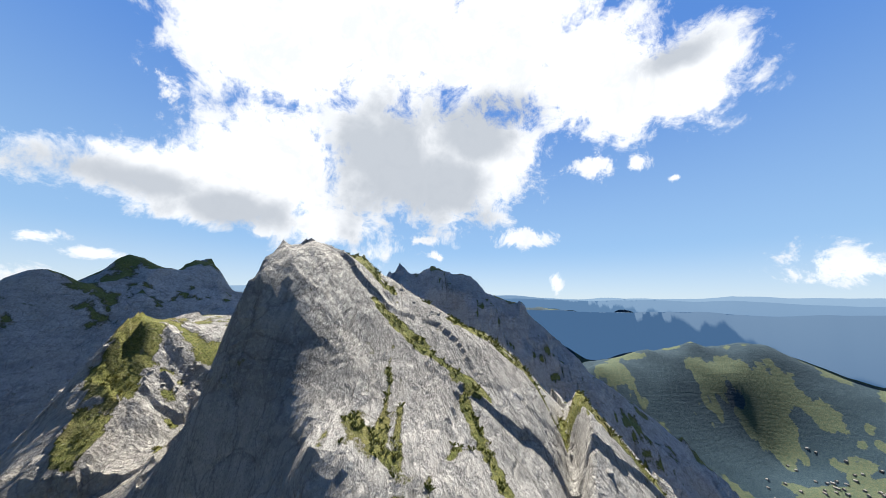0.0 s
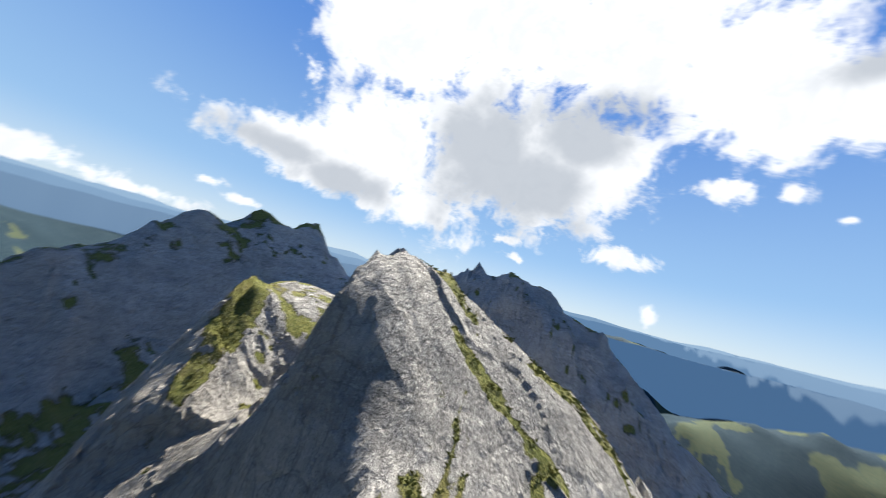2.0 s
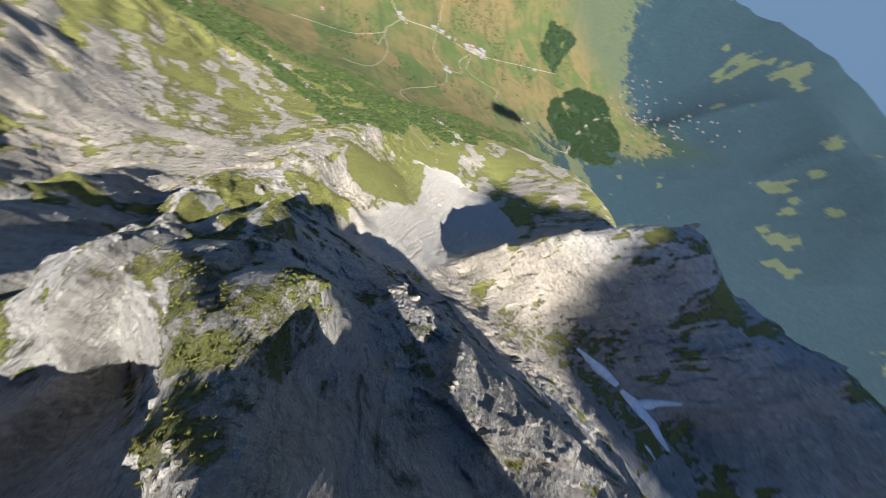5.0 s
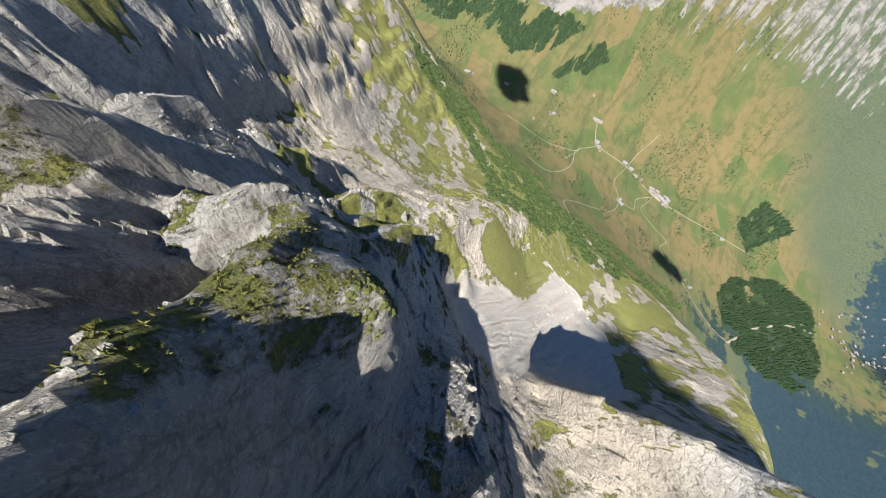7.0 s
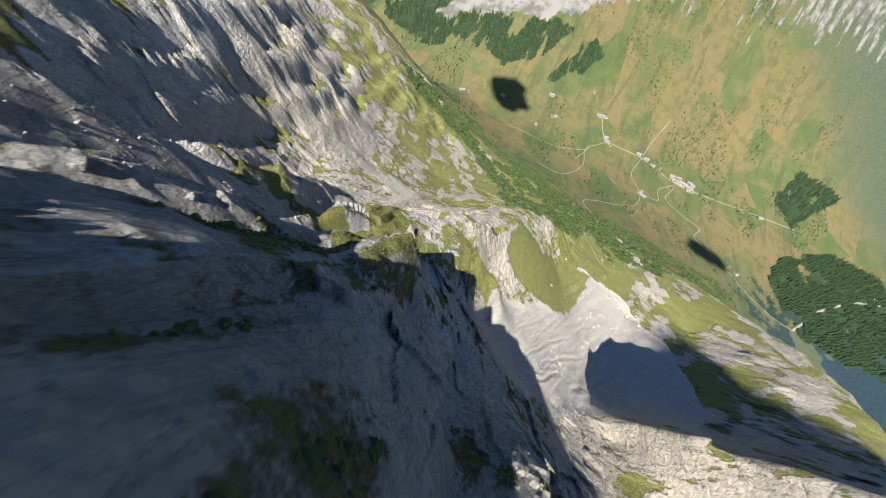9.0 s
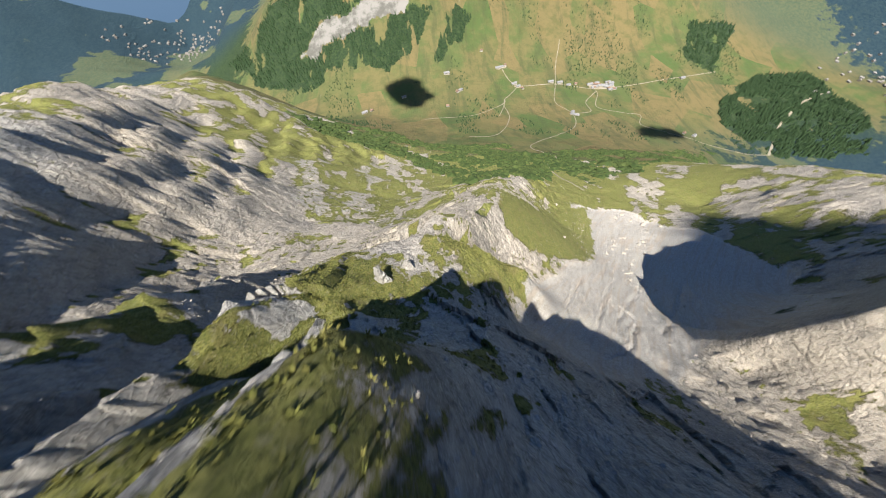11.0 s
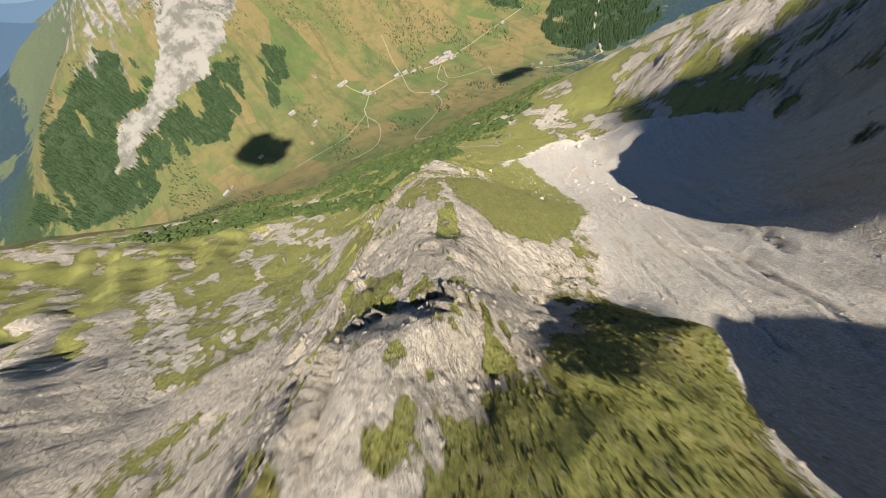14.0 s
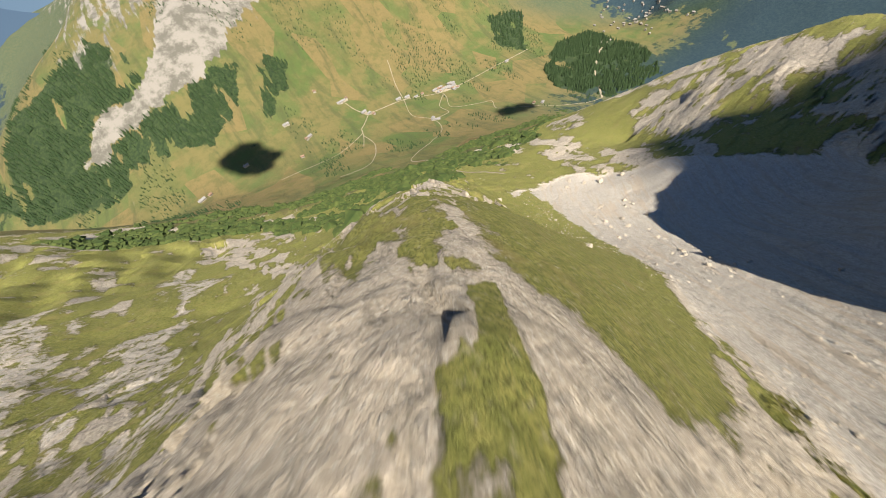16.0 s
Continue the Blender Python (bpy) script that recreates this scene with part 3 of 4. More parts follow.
def rock_nodes(t, pos):
    """Weathered limestone: colour and height."""
    add, link, math_, ramp, mix, noise_, stretch = nodes_of(t)

    def cracks(vec, scale):
        n = add("ShaderNodeTexVoronoi")
        n.feature = "DISTANCE_TO_EDGE"
        n.inputs["Scale"].default_value = scale
        link(vec, n.inputs["Vector"])
        return n.outputs["Distance"]

    colour = add("ShaderNodeTexNoise")
    colour.inputs["Scale"].default_value, colour.inputs["Detail"].default_value = 0.25, 4
    link(pos, colour.inputs["Vector"])
    push = add("ShaderNodeVectorMath", op="MULTIPLY_ADD")
    link(colour.outputs["Color"], push.inputs[0])
    push.inputs[1].default_value = (5, 5, 5)
    link(pos, push.inputs[2])
    bent = push.outputs[0]
    where = add("ShaderNodeSeparateXYZ")
    link(pos, where.inputs[0])
    dx, dy = math_("ADD", where.outputs[0], 10.0), math_("SUBTRACT", where.outputs[1], 75.0)
    fall = add("ShaderNodeCombineXYZ")
    link(math_("MULTIPLY", math_("ARCTAN2", dx, dy), 55.0), fall.inputs[0])
    link(math_("MULTIPLY", math_("SQRT", math_("ADD", math_("MULTIPLY", dx, dx), math_("MULTIPLY", dy, dy))), 0.28), fall.inputs[1])
    link(math_("MULTIPLY", where.outputs[2], 0.05), fall.inputs[2])
    tilted = stretch(bent, (0.55, 0.30, 0.16), (0.45, 0.5, 0.2))
    big, mid, fine, grain = noise_(pos, 0.013, 4), noise_(pos, 0.10, 6, 0.62), noise_(pos, 0.6, 7, 0.68), noise_(pos, 2.6, 5, 0.7)
    vein, scratch = noise_(fall.outputs[0], 0.55, 7, 0.68, 0.4), noise_(fall.outputs[0], 1.8, 6, 0.7, 0.3)
    seam = cracks(tilted, 0.45)
    strata = noise_(stretch(bent, (0.05, 0.05, 0.42), (0.22, 0.12, 0)), 1.0, 6, 0.62)
    craggy = add("ShaderNodeTexNoise")
    craggy.noise_type, craggy.normalize = "RIDGED_MULTIFRACTAL", True
    for key, value in (("Scale", 0.3), ("Detail", 8.0), ("Roughness", 0.62), ("Lacunarity", 2.1)):
        craggy.inputs[key].default_value = value
    link(bent, craggy.inputs["Vector"])
    crag = craggy.outputs[0]
    c = mix(ramp(mid, 0.35, 0.65), (0.485, 0.472, 0.448), (0.610, 0.588, 0.550))
    warm = math_("MAXIMUM", math_("MULTIPLY", ramp(big, 0.46, 0.64), 0.45), ramp(where.outputs[2], -150.0, -205.0, 0.0, 0.85))
    c = mix(math_("MULTIPLY", warm, ramp(fine, 0.3, 0.6, 0.7, 1.0)), c, (0.480, 0.405, 0.310))
    c = mix(math_("MULTIPLY", ramp(fine, 0.48, 0.64), 0.32), c, (0.230, 0.223, 0.209))
    c = mix(math_("MULTIPLY", ramp(vein, 0.54, 0.62), 0.22), c, (0.144, 0.140, 0.130))
    c = mix(math_("MULTIPLY", ramp(scratch, 0.54, 0.62), 0.32), c, (0.115, 0.112, 0.101))
    c = mix(math_("MULTIPLY", ramp(crag, 0.40, 0.22), 0.28), c, (0.144, 0.140, 0.130))
    c = mix(math_("MULTIPLY", ramp(strata, 0.46, 0.38), 0.22), c, (0.137, 0.130, 0.119))
    c = mix(math_("MULTIPLY", ramp(seam, 0.04, 0.0), 0.3), c, (0.072, 0.072, 0.065))
    joint = cracks(stretch(bent, (0.42, 0.16, 0.24), (0.3, 0.6, 0.5)), 0.5)
    c = mix(math_("MULTIPLY", ramp(joint, 0.022, 0.0), 0.35), c, (0.065, 0.065, 0.061))
    beds = noise_(stretch(bent, (0.012, 0.012, 0.085), (0.25, 0.1, 0)), 1.0, 7, 0.6)
    c = mix(math_("MULTIPLY", ramp(beds, 0.48, 0.41), 0.25), c, (0.158, 0.151, 0.144))
    c = mix(math_("MULTIPLY", ramp(grain, 0.5, 0.64), 0.38), c, (0.68, 0.655, 0.61))
    grit = noise_(pos, 6.0, 4, 0.75)
    c = mix(math_("MULTIPLY", ramp(grit, 0.52, 0.62), 0.4), c, (0.158, 0.151, 0.140))
    h = math_("MULTIPLY", beds, 5.0)
    for level, weight in ((ramp(joint, 0.0, 0.12), 0.5), (crag, 0.9), (strata, 1.2), (ramp(vein, 0.62, 0.44), 0.4), (ramp(scratch, 0.66, 0.45), 0.4), (fine, 1.0), (ramp(seam, 0.0, 0.15), 0.4), (grain, 0.9), (grit, 0.5)):
        h = math_("ADD", h, math_("MULTIPLY", level, weight))
    return c, h, mid, fine, grain


def ground_material():
    m, t, bsdf = material("mountain_ground", 0.95)
    add, link, math_, ramp, mix, noise_, stretch = nodes_of(t)
    pos = add("ShaderNodeNewGeometry").outputs["Position"]

    def share(name):
        n = add("ShaderNodeAttribute")
        n.attribute_name = name
        return n.outputs["Fac"]

    rock, rough, mid, fine, grain = rock_nodes(t, pos)
    pebble = noise_(pos, 1.6, 6, 0.75)
    stones = mix(ramp(pebble, 0.42, 0.58), (0.440, 0.420, 0.388), (0.300, 0.283, 0.258))
    where = add("ShaderNodeSeparateXYZ")
    link(pos, where.inputs[0])
    flow = add("ShaderNodeCombineXYZ")
    link(math_("MULTIPLY", math_("ADD", where.outputs[0], where.outputs[1]), 0.018), flow.inputs[0])
    link(math_("MULTIPLY", math_("SUBTRACT", where.outputs[0], where.outputs[1]), 0.17), flow.inputs[1])
    streaks, threads = noise_(flow.outputs[0], 1.0, 6, 0.62, 0.3), noise_(flow.outputs[0], 4.0, 6, 0.7, 0.3)
    stones = mix(math_("MULTIPLY", ramp(streaks, 0.48, 0.62), 0.6), stones, (0.360, 0.300, 0.235))
    stones = mix(math_("MULTIPLY", ramp(threads, 0.52, 0.64), 0.45), stones, (0.250, 0.238, 0.215))
    stones = mix(math_("MULTIPLY", ramp(noise_(pos, 0.33, 9, 0.8), 0.50, 0.60), 0.45), stones, (0.215, 0.204, 0.185))
    grass = mix(ramp(fine, 0.35, 0.65), (0.128, 0.142, 0.036), (0.222, 0.218, 0.066))
    grass = mix(math_("MULTIPLY", ramp(grain, 0.47, 0.60), 0.8), grass, (0.066, 0.077, 0.020))
    grass = mix(math_("MULTIPLY", ramp(mid, 0.5, 0.7), 0.7), grass, (0.200, 0.172, 0.066))
    grass = mix(math_("MULTIPLY", ramp(noise_(pos, 0.9, 8, 0.72), 0.54, 0.66), 0.45), grass, (0.310, 0.285, 0.195))
    plots = add("ShaderNodeTexVoronoi")
    plots.inputs["Scale"].default_value = 0.0065
    link(stretch(pos, (1.0, 0.7, 0.0), (0, 0, 0.5)), plots.inputs["Vector"])
    hue = add("ShaderNodeSeparateColor")
    link(plots.outputs["Color"], hue.inputs[0])
    field = mix(ramp(hue.outputs[0], 0.3, 0.55), (0.070, 0.092, 0.032), (0.130, 0.104, 0.047))
    field = mix(ramp(hue.outputs[1], 0.6, 0.85), field, (0.056, 0.086, 0.027))
    field = mix(math_("MULTIPLY", ramp(noise_(pos, 0.006, 7, 0.65), 0.40, 0.58), 0.7), field, (0.130, 0.105, 0.047))
    field = mix(math_("MULTIPLY", ramp(noise_(pos, 0.02, 8, 0.7), 0.46, 0.62), 0.55), field, (0.063, 0.074, 0.027))
    runnel = noise_(stretch(pos, (0.022, 0.004, 0.006), (0, 0, 0.1)), 1.0, 8, 0.66, 0.4)
    field = mix(math_("MULTIPLY", ramp(runnel, 0.5, 0.64), 0.55), field, (0.044, 0.056, 0.025))
    field = mix(math_("MULTIPLY", ramp(mid, 0.45, 0.75), 0.3), field, (0.056, 0.065, 0.025))
    # far woods: the blue haze of distance is painted into the tree colour
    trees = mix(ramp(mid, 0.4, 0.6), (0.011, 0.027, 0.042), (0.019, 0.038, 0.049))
    trees = mix(share("far_haze"), mix(ramp(mid, 0.4, 0.6), (0.014, 0.028, 0.013), (0.030, 0.050, 0.019)), trees)
    alder = mix(ramp(mid, 0.4, 0.62), (0.034, 0.058, 0.014), (0.075, 0.098, 0.027))

    def broken(share_, source, width):
        return ramp(math_("ADD", share_, math_("MULTIPLY", math_("SUBTRACT", source, 0.5), width)), 0.40, 0.60)

    c = mix(broken(share("scree"), fine, 0.7), rock, stones)
    mottle = noise_(pos, 0.17, 11, 0.80)
    turf = ramp(math_("ADD", math_("MULTIPLY", share("turf"), 0.94), math_("MULTIPLY", math_("SUBTRACT", mottle, 0.5), 3.4)), 0.36, 0.62)
    c = mix(turf, c, grass)
    # far meadows take a duller, bluer green: air haze put into the colour
    field = mix(share("far_haze"), field, mix(ramp(mid, 0.4, 0.6), (0.045, 0.066, 0.042), (0.070, 0.082, 0.047)))
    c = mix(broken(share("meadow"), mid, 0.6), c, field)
    gaps = noise_(pos, 0.016, 8, 0.68)
    c = mix(broken(share("scrub"), mid, 1.2), c, alder)
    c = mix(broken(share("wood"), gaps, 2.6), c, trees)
    # bare grey slabs and couloirs on the far slopes
    chute = noise_(stretch(pos, (0.030, 0.0045, 0.006), (0, 0, 0.15)), 1.0, 8, 0.62, 0.3)
    slab = mix(ramp(gaps, 0.42, 0.6), (0.192, 0.185, 0.174), (0.096, 0.095, 0.085))
    c = mix(ramp(math_("ADD", share("slab"), math_("MULTIPLY", math_("SUBTRACT", chute, 0.5), 2.2)), 0.45, 0.62), c, slab)
    link(c, bsdf.inputs["Base Color"])
    bump = add("ShaderNodeBump")
    bump.inputs["Strength"].default_value, bump.inputs["Distance"].default_value = 1.0, 0.82
    soft = math_("MULTIPLY", pebble, 1.5)
    height_ = add("ShaderNodeMix")
    link(math_("MAXIMUM", share("scree"), turf), height_.inputs[0])
    link(rough, height_.inputs[2])
    link(math_("ADD", soft, math_("MULTIPLY", fine, 0.6)), height_.inputs[3])
    link(height_.outputs[0], bump.inputs["Height"])
    link(bump.outputs[0], bsdf.inputs["Normal"])
    return m


def build_ground():
    ny, nx = GX.shape
    mesh = bpy.data.meshes.new("ground")
    co = np.stack([GX, GY, Z], -1).reshape(-1, 3).astype(np.float32)
    idx = np.arange(ny * nx).reshape(ny, nx)
    quads = np.stack([idx[:-1, :-1], idx[:-1, 1:], idx[1:, 1:], idx[1:, :-1]], -1).reshape(-1, 4)
    mesh.vertices.add(len(co))
    mesh.vertices.foreach_set("co", co.ravel())
    mesh.loops.add(quads.size)
    mesh.loops.foreach_set("vertex_index", quads.ravel().astype(np.int32))
    mesh.polygons.add(len(quads))
    mesh.polygons.foreach_set("loop_start", np.arange(0, quads.size, 4, dtype=np.int32))
    mesh.update(calc_edges=True)
    for name, values in COVER.items():
        mesh.attributes.new(name, "FLOAT", "POINT").data.foreach_set("value", values.ravel().astype(np.float32))
    mesh.materials.append(ground_material())
    cover = COVER
    share = np.maximum(cover["scree"], cover["turf"])[:-1, :-1]
    bare = (share < 0.5) & (np.hypot(GX, GY - 20)[:-1, :-1] < 130)
    mesh.polygons.foreach_set("use_smooth", ~bare.ravel())
    return tagged(new("ground", mesh), "grey limestone mountain ridge with turf, scree and green valley", "ground", kind="structure")


COVER = covers()
ground = build_ground()


# ---- things ----
def mesh_of(name, verts, faces, mats=(), smooth_=False):
    mesh = bpy.data.meshes.new(name)
    mesh.from_pydata([tuple(map(float, v)) for v in verts], [], [tuple(int(i) for i in f) for f in faces])
    for m in mats:
        mesh.materials.append(m)
    if smooth_:
        mesh.shade_smooth()
    return mesh


def plain(name, a, b, scale, rough=0.9):
    """Two blended tones with a little grain."""
    m, t, bsdf = material(name, rough)
    add, link, math_, ramp, mix, noise_, stretch = nodes_of(t)
    pos = add("ShaderNodeNewGeometry").outputs["Position"]
    n = noise_(pos, scale, 6, 0.65)
    link(mix(ramp(n, 0.35, 0.65), a, b), bsdf.inputs["Base Color"])
    bump = add("ShaderNodeBump")
    bump.inputs["Distance"].default_value = 0.15 / scale
    bump.inputs["Strength"].default_value = 0.6
    link(n, bump.inputs["Height"])
    link(bump.outputs[0], bsdf.inputs["Normal"])
    return m


def rock_material():
    m, t, bsdf = material("limestone", 0.95)
    add, link = nodes_of(t)[:2]
    pos = add("ShaderNodeNewGeometry").outputs["Position"]
    c, h = rock_nodes(t, pos)[:2]
    link(c, bsdf.inputs["Base Color"])
    bump = add("ShaderNodeBump")
    bump.inputs["Strength"].default_value, bump.inputs["Distance"].default_value = 1.0, 0.6
    link(h, bump.inputs["Height"])
    link(bump.outputs[0], bsdf.inputs["Normal"])
    return m


LIMESTONE = rock_material()
SNOW = plain("old_snow", (0.55, 0.57, 0.60), (0.68, 0.70, 0.72), 0.3, 0.7)
GRAVEL = plain("pale_gravel", (0.235, 0.21, 0.165), (0.17, 0.15, 0.11), 0.05)
WALLS = plain("rendered_wall", (0.34, 0.32, 0.285), (0.27, 0.25, 0.22), 0.5)
OLD_WALLS = plain("weathered_wall", (0.22, 0.215, 0.21), (0.13, 0.115, 0.10), 0.05)
ROOF_GREY = plain("grey_roof", (0.19, 0.19, 0.192), (0.13, 0.13, 0.135), 0.2, 0.6)
ROOF_BROWN = plain("brown_roof", (0.12, 0.076, 0.055), (0.175, 0.12, 0.09), 0.2, 0.7)
NEEDLES = plain("conifer_needles", (0.014, 0.032, 0.016), (0.034, 0.060, 0.022), 0.25)
LEAVES = plain("alder_leaves", (0.022, 0.040, 0.011), (0.050, 0.068, 0.019), 0.08)
PINE = plain("dwarf_pine_needles", (0.046, 0.056, 0.015), (0.082, 0.085, 0.024), 1.5)
VAPOUR = plain("cloud_vapour", (0.85, 0.86, 0.88), (0.92, 0.92, 0.93), 0.004)
GLASS_DARK = plain("window_dark", (0.03, 0.035, 0.04), (0.06, 0.065, 0.07), 0.5, 0.2)


def part(name, mesh, parent, label=""):
    ob = new(name, mesh)
    ob.parent = parent
    if label:
        ob["label"] = label
    return ob


def to_sun(x, y, z, up):
    """A place up metres higher, straight towards the sun."""
    d = way(math.degrees(SUN_AZ), math.degrees(SUN_EL))
    return (x + d[0] / d[2] * up, y + d[1] / d[2] * up, z + up)


def ico(level=2):
    bm = bmesh.new()
    bmesh.ops.create_icosphere(bm, subdivisions=level, radius=1)
    v = np.array([tuple(p.co) for p in bm.verts])
    f = np.array([[p.index for p in q.verts] for q in bm.faces])
    bm.free()
    return v, f


ICO1, ICO2, ICO3 = ico(1), ico(2), ico(3)


def joined(pieces):
    """One vertex and face list from many."""
    vs, fs, at = [], [], 0
    for v, f in pieces:
        vs.append(v)
        fs.append(f + at)
        at += len(v)
    return np.vstack(vs), np.vstack(fs)


def lumpy(shape, size, seed, rough=0.25):
    v, f = shape
    rng = np.random.RandomState(seed)
    k = rng.normal(size=(5, 3)) * 1.8
    bump = sum(np.sin(v @ q + rng.uniform(0, 6)) for q in k) / 5
    fine = rng.normal(size=len(v)) * rough * 0.35
    return v * (1 + rough * bump + fine)[:, None] * np.array(size), f


def cumulus(name, corners, base, thick, label, seed):
    """A flat-based heap of cloud over the outline given on the plan."""
    rng = np.random.RandomState(seed)
    xs, ys = np.array(corners).T
    pieces = []
    step = thick * 0.45
    for gx in np.arange(xs.min(), xs.max() + step, step):
        for gy in np.arange(ys.min(), ys.max() + step, step):
            px, py = gx + rng.uniform(-.4, .4) * step, gy + rng.uniform(-.4, .4) * step
            if inside(np.array([px]), np.array([py]), corners, 0, 1)[0] < 0.5:
                continue
            s = thick * rng.uniform(0.32, 0.6)
            v, f = lumpy(ICO2, (s, s, s * 0.8), rng.randint(9999), 0.2)
            v = v + (px, py, base + s * 0.4)
            v[:, 2] = np.maximum(v[:, 2], base)
            pieces.append((v, f))
    ob = new(name, mesh_of(name, *joined(pieces), (VAPOUR,), True))
    return tagged(ob, label, "cloud", "cumulus clouds")


def shaded_by(area, z, up):
    return [to_sun(x, y, z, up)[:2] for x, y in area]


# cumulus overhead, whose shadows lie on the cirque and on the meadows
cumulus("cloud", shaded_by([(-430, -40), (-325, -22), (-292, -12), (-268, -2), (-246, 10), (-236, 36), (-236, 60), (-228, 88), (-205, 160), (-130, 235), (-20, 262), (120, 252), (330, 282), (330, 420), (0, 560), (-480, 560), (-520, 200)], -60, 2400), 2340, 66, "broad white cumulus cloud high over the rock cirque", 4)
cumulus("cloud", shaded_by([(244, -1500), (170, -1545), (100, -1530), (20, -1400), (60, -1350), (110, -1330), (200, -1440)], -865, 3200), 2335, 52, "small white cumulus cloud high over the meadows", 5)
cumulus("cloud", shaded_by([(-810, -1100), (-860, -1150), (-1010, -1140), (-1050, -1085), (-920, -1080)], -1000, 3300), 2300, 42, "little white cumulus cloud high over the hamlet", 6)


# ---- the cirque and the ridge ----
def draped(name, centre, lift, mat, label, category, seed, kind=""):
    """A thin uneven patch laid over the ground along a line of (x, y, half width)."""
    rng = np.random.RandomState(seed)
    pts = []
    for (ax, ay, aw), (bx, by, bw) in zip(centre, centre[1:]):
        n = max(2, int(math.hypot(bx - ax, by - ay) / 4))
        pts += [(ax + (bx - ax) * i / n, ay + (by - ay) * i / n, aw + (bw - aw) * i / n) for i in range(n)]
    pts.append(centre[-1])
    verts, faces, cols = [], [], 7
    for i, (x, y, w) in enumerate(pts):
        a, b = pts[max(i - 1, 0)], pts[min(i + 1, len(pts) - 1)]
        dx, dy = b[0] - a[0], b[1] - a[1]
        ln = math.hypot(dx, dy) or 1
        nx_, ny_ = -dy / ln, dx / ln
        wl, wr = w * rng.uniform(0.75, 1.25), w * rng.uniform(0.75, 1.25)
        for k in range(cols):
            u = -1 + 2 * k / (cols - 1)
            s = u * (wl if u < 0 else wr)
            px, py = x + nx_ * s, y + ny_ * s
            verts.append((px, py, ground_z(px, py) + lift * (1 - u ** 4) - 0.6 * (abs(u) == 1)))
    for i in range(len(pts) - 1):
        for k in range(cols - 1):
            q = i * cols + k
            faces.append((q, q + 1, q + cols + 1, q + cols))
    ob = new(name, mesh_of(name, verts, faces, (mat,), True))
    return tagged(ob, label, category, kind=kind)


draped("snow_patch", [(-216, 16, 1.5), (-228, 34, 4), (-238, 48, 3)], 1.6, SNOW, "white remnant of old snow on cirque scree", "snow", 1)
draped("snow_patch", [(-240, 52, 2), (-249, 64, 5), (-256, 80, 5), (-258, 97, 2)], 1.8, SNOW, "long white snow patch at the cliff foot", "snow", 2)
draped("snow_patch", [(-252, 66, 4), (-264, 66, 3.5), (-277, 68, 1.5)], 1.5, SNOW, "white tongue of snow in a gully", "snow", 3)
draped("snow_patch", [(-234, 88, 1), (-237, 93, 2.5), (-239, 98, 1)], 1.2, SNOW, "small white snow remnant on dark scree", "snow", 4)


def boulder(x, y, size, seed, label):
    v, f = lumpy(ICO2, size, seed, 0.35)
    v = np.round(v / (0.35 * size[2])) * 0.12 * size[2] + v * 0.66
    ob = new("boulder", mesh_of("boulder", v, f, (LIMESTONE,)))
    ob.location = (x, y, ground_z(x, y) + 0.25 * size[2])
    return tagged(ob, label, "boulder", "boulders on the scree")


for i, (x, y, s) in enumerate([(-275, -297, 5), (-262, -306, 3.2), (-290, -285, 3.5), (-248, -255, 2.6), (-232, -228, 2.2), (-212, -236, 2.4), (-198, -205, 2.0), (-182, -186, 2.2), (-226, -262, 2.4), (-170, -172, 1.8), (-256, -320, 2.6), (-140, -300, 2.4)]):
    boulder(x, y, (s * 0.8, s * 0.65, s * 0.6), 40 + i, "angular pale limestone boulder on grey scree" if s < 4 else "big pale boulder at the scree foot")

rng = np.random.RandomState(12)
for i in range(46):
    u, v = rng.uniform(0, 1), rng.normal()
    x, y, s = -150 - 130 * u + 16 * v, -165 - 140 * u - 14 * v, rng.gamma(3, 0.22) + 0.3
    boulder(x, y, (s * rng.uniform(0.9, 1.5), s, s * rng.uniform(0.6, 0.9)), 70 + i, "small angular limestone block lying on pale scree")


def pinnacle(x, y, high, wide, lean, seed, label):
    """A split rock needle that rises from the crest."""
    rng = np.random.RandomState(seed)
    rings, per = 9, 9
    verts, faces = [], []
    for j in range(rings):
        u = j / (rings - 1)
        r = wide * (1 - 0.75 * u ** 1.3)
        for k in range(per):
            a = 6.2832 * k / per + 0.25 * j
            q = r * rng.uniform(0.75, 1.2)
            verts.append((q * math.cos(a) * 1.3 + lean * u, q * math.sin(a) * 0.8, -0.35 * high + 1.35 * high * u + rng.uniform(-.04, .04) * high))
    for j in range(rings - 1):
        for k in range(per):
            a, b = j * per + k, j * per + (k + 1) % per
            faces += [(a, b, b + per), (a, b + per, a + per)]
    top = len(verts)
    verts.append((lean, 0, high * 1.03))
    faces += [((rings - 1) * per + k, (rings - 1) * per + (k + 1) % per, top) for k in range(per)]
    ob = new("rock_pinnacle", mesh_of("rock_pinnacle", verts, faces, (LIMESTONE,)))
    ob.location = (x, y, ground_z(x, y))
    return tagged(ob, label, "rock pinnacle", "pinnacles on the ridge")


pinnacle(17, -92, 8, 2.2, 0.5, 3, "pale limestone needle standing on the ridge crest")
pinnacle(11, -99, 4, 2, -0.5, 4, "blunt grey rock tower beside a needle")
pinnacle(-299, -65, 8, 5, 2, 5, "sharp sunlit limestone spire on the side ridge")
pinnacle(-66, -255, 4, 3, -1, 6, "tilted pale rock fin at the end of the spur")
pinnacle(-45, -16, 4, 2, 0, 7, "small grey rock tooth on a side rib")


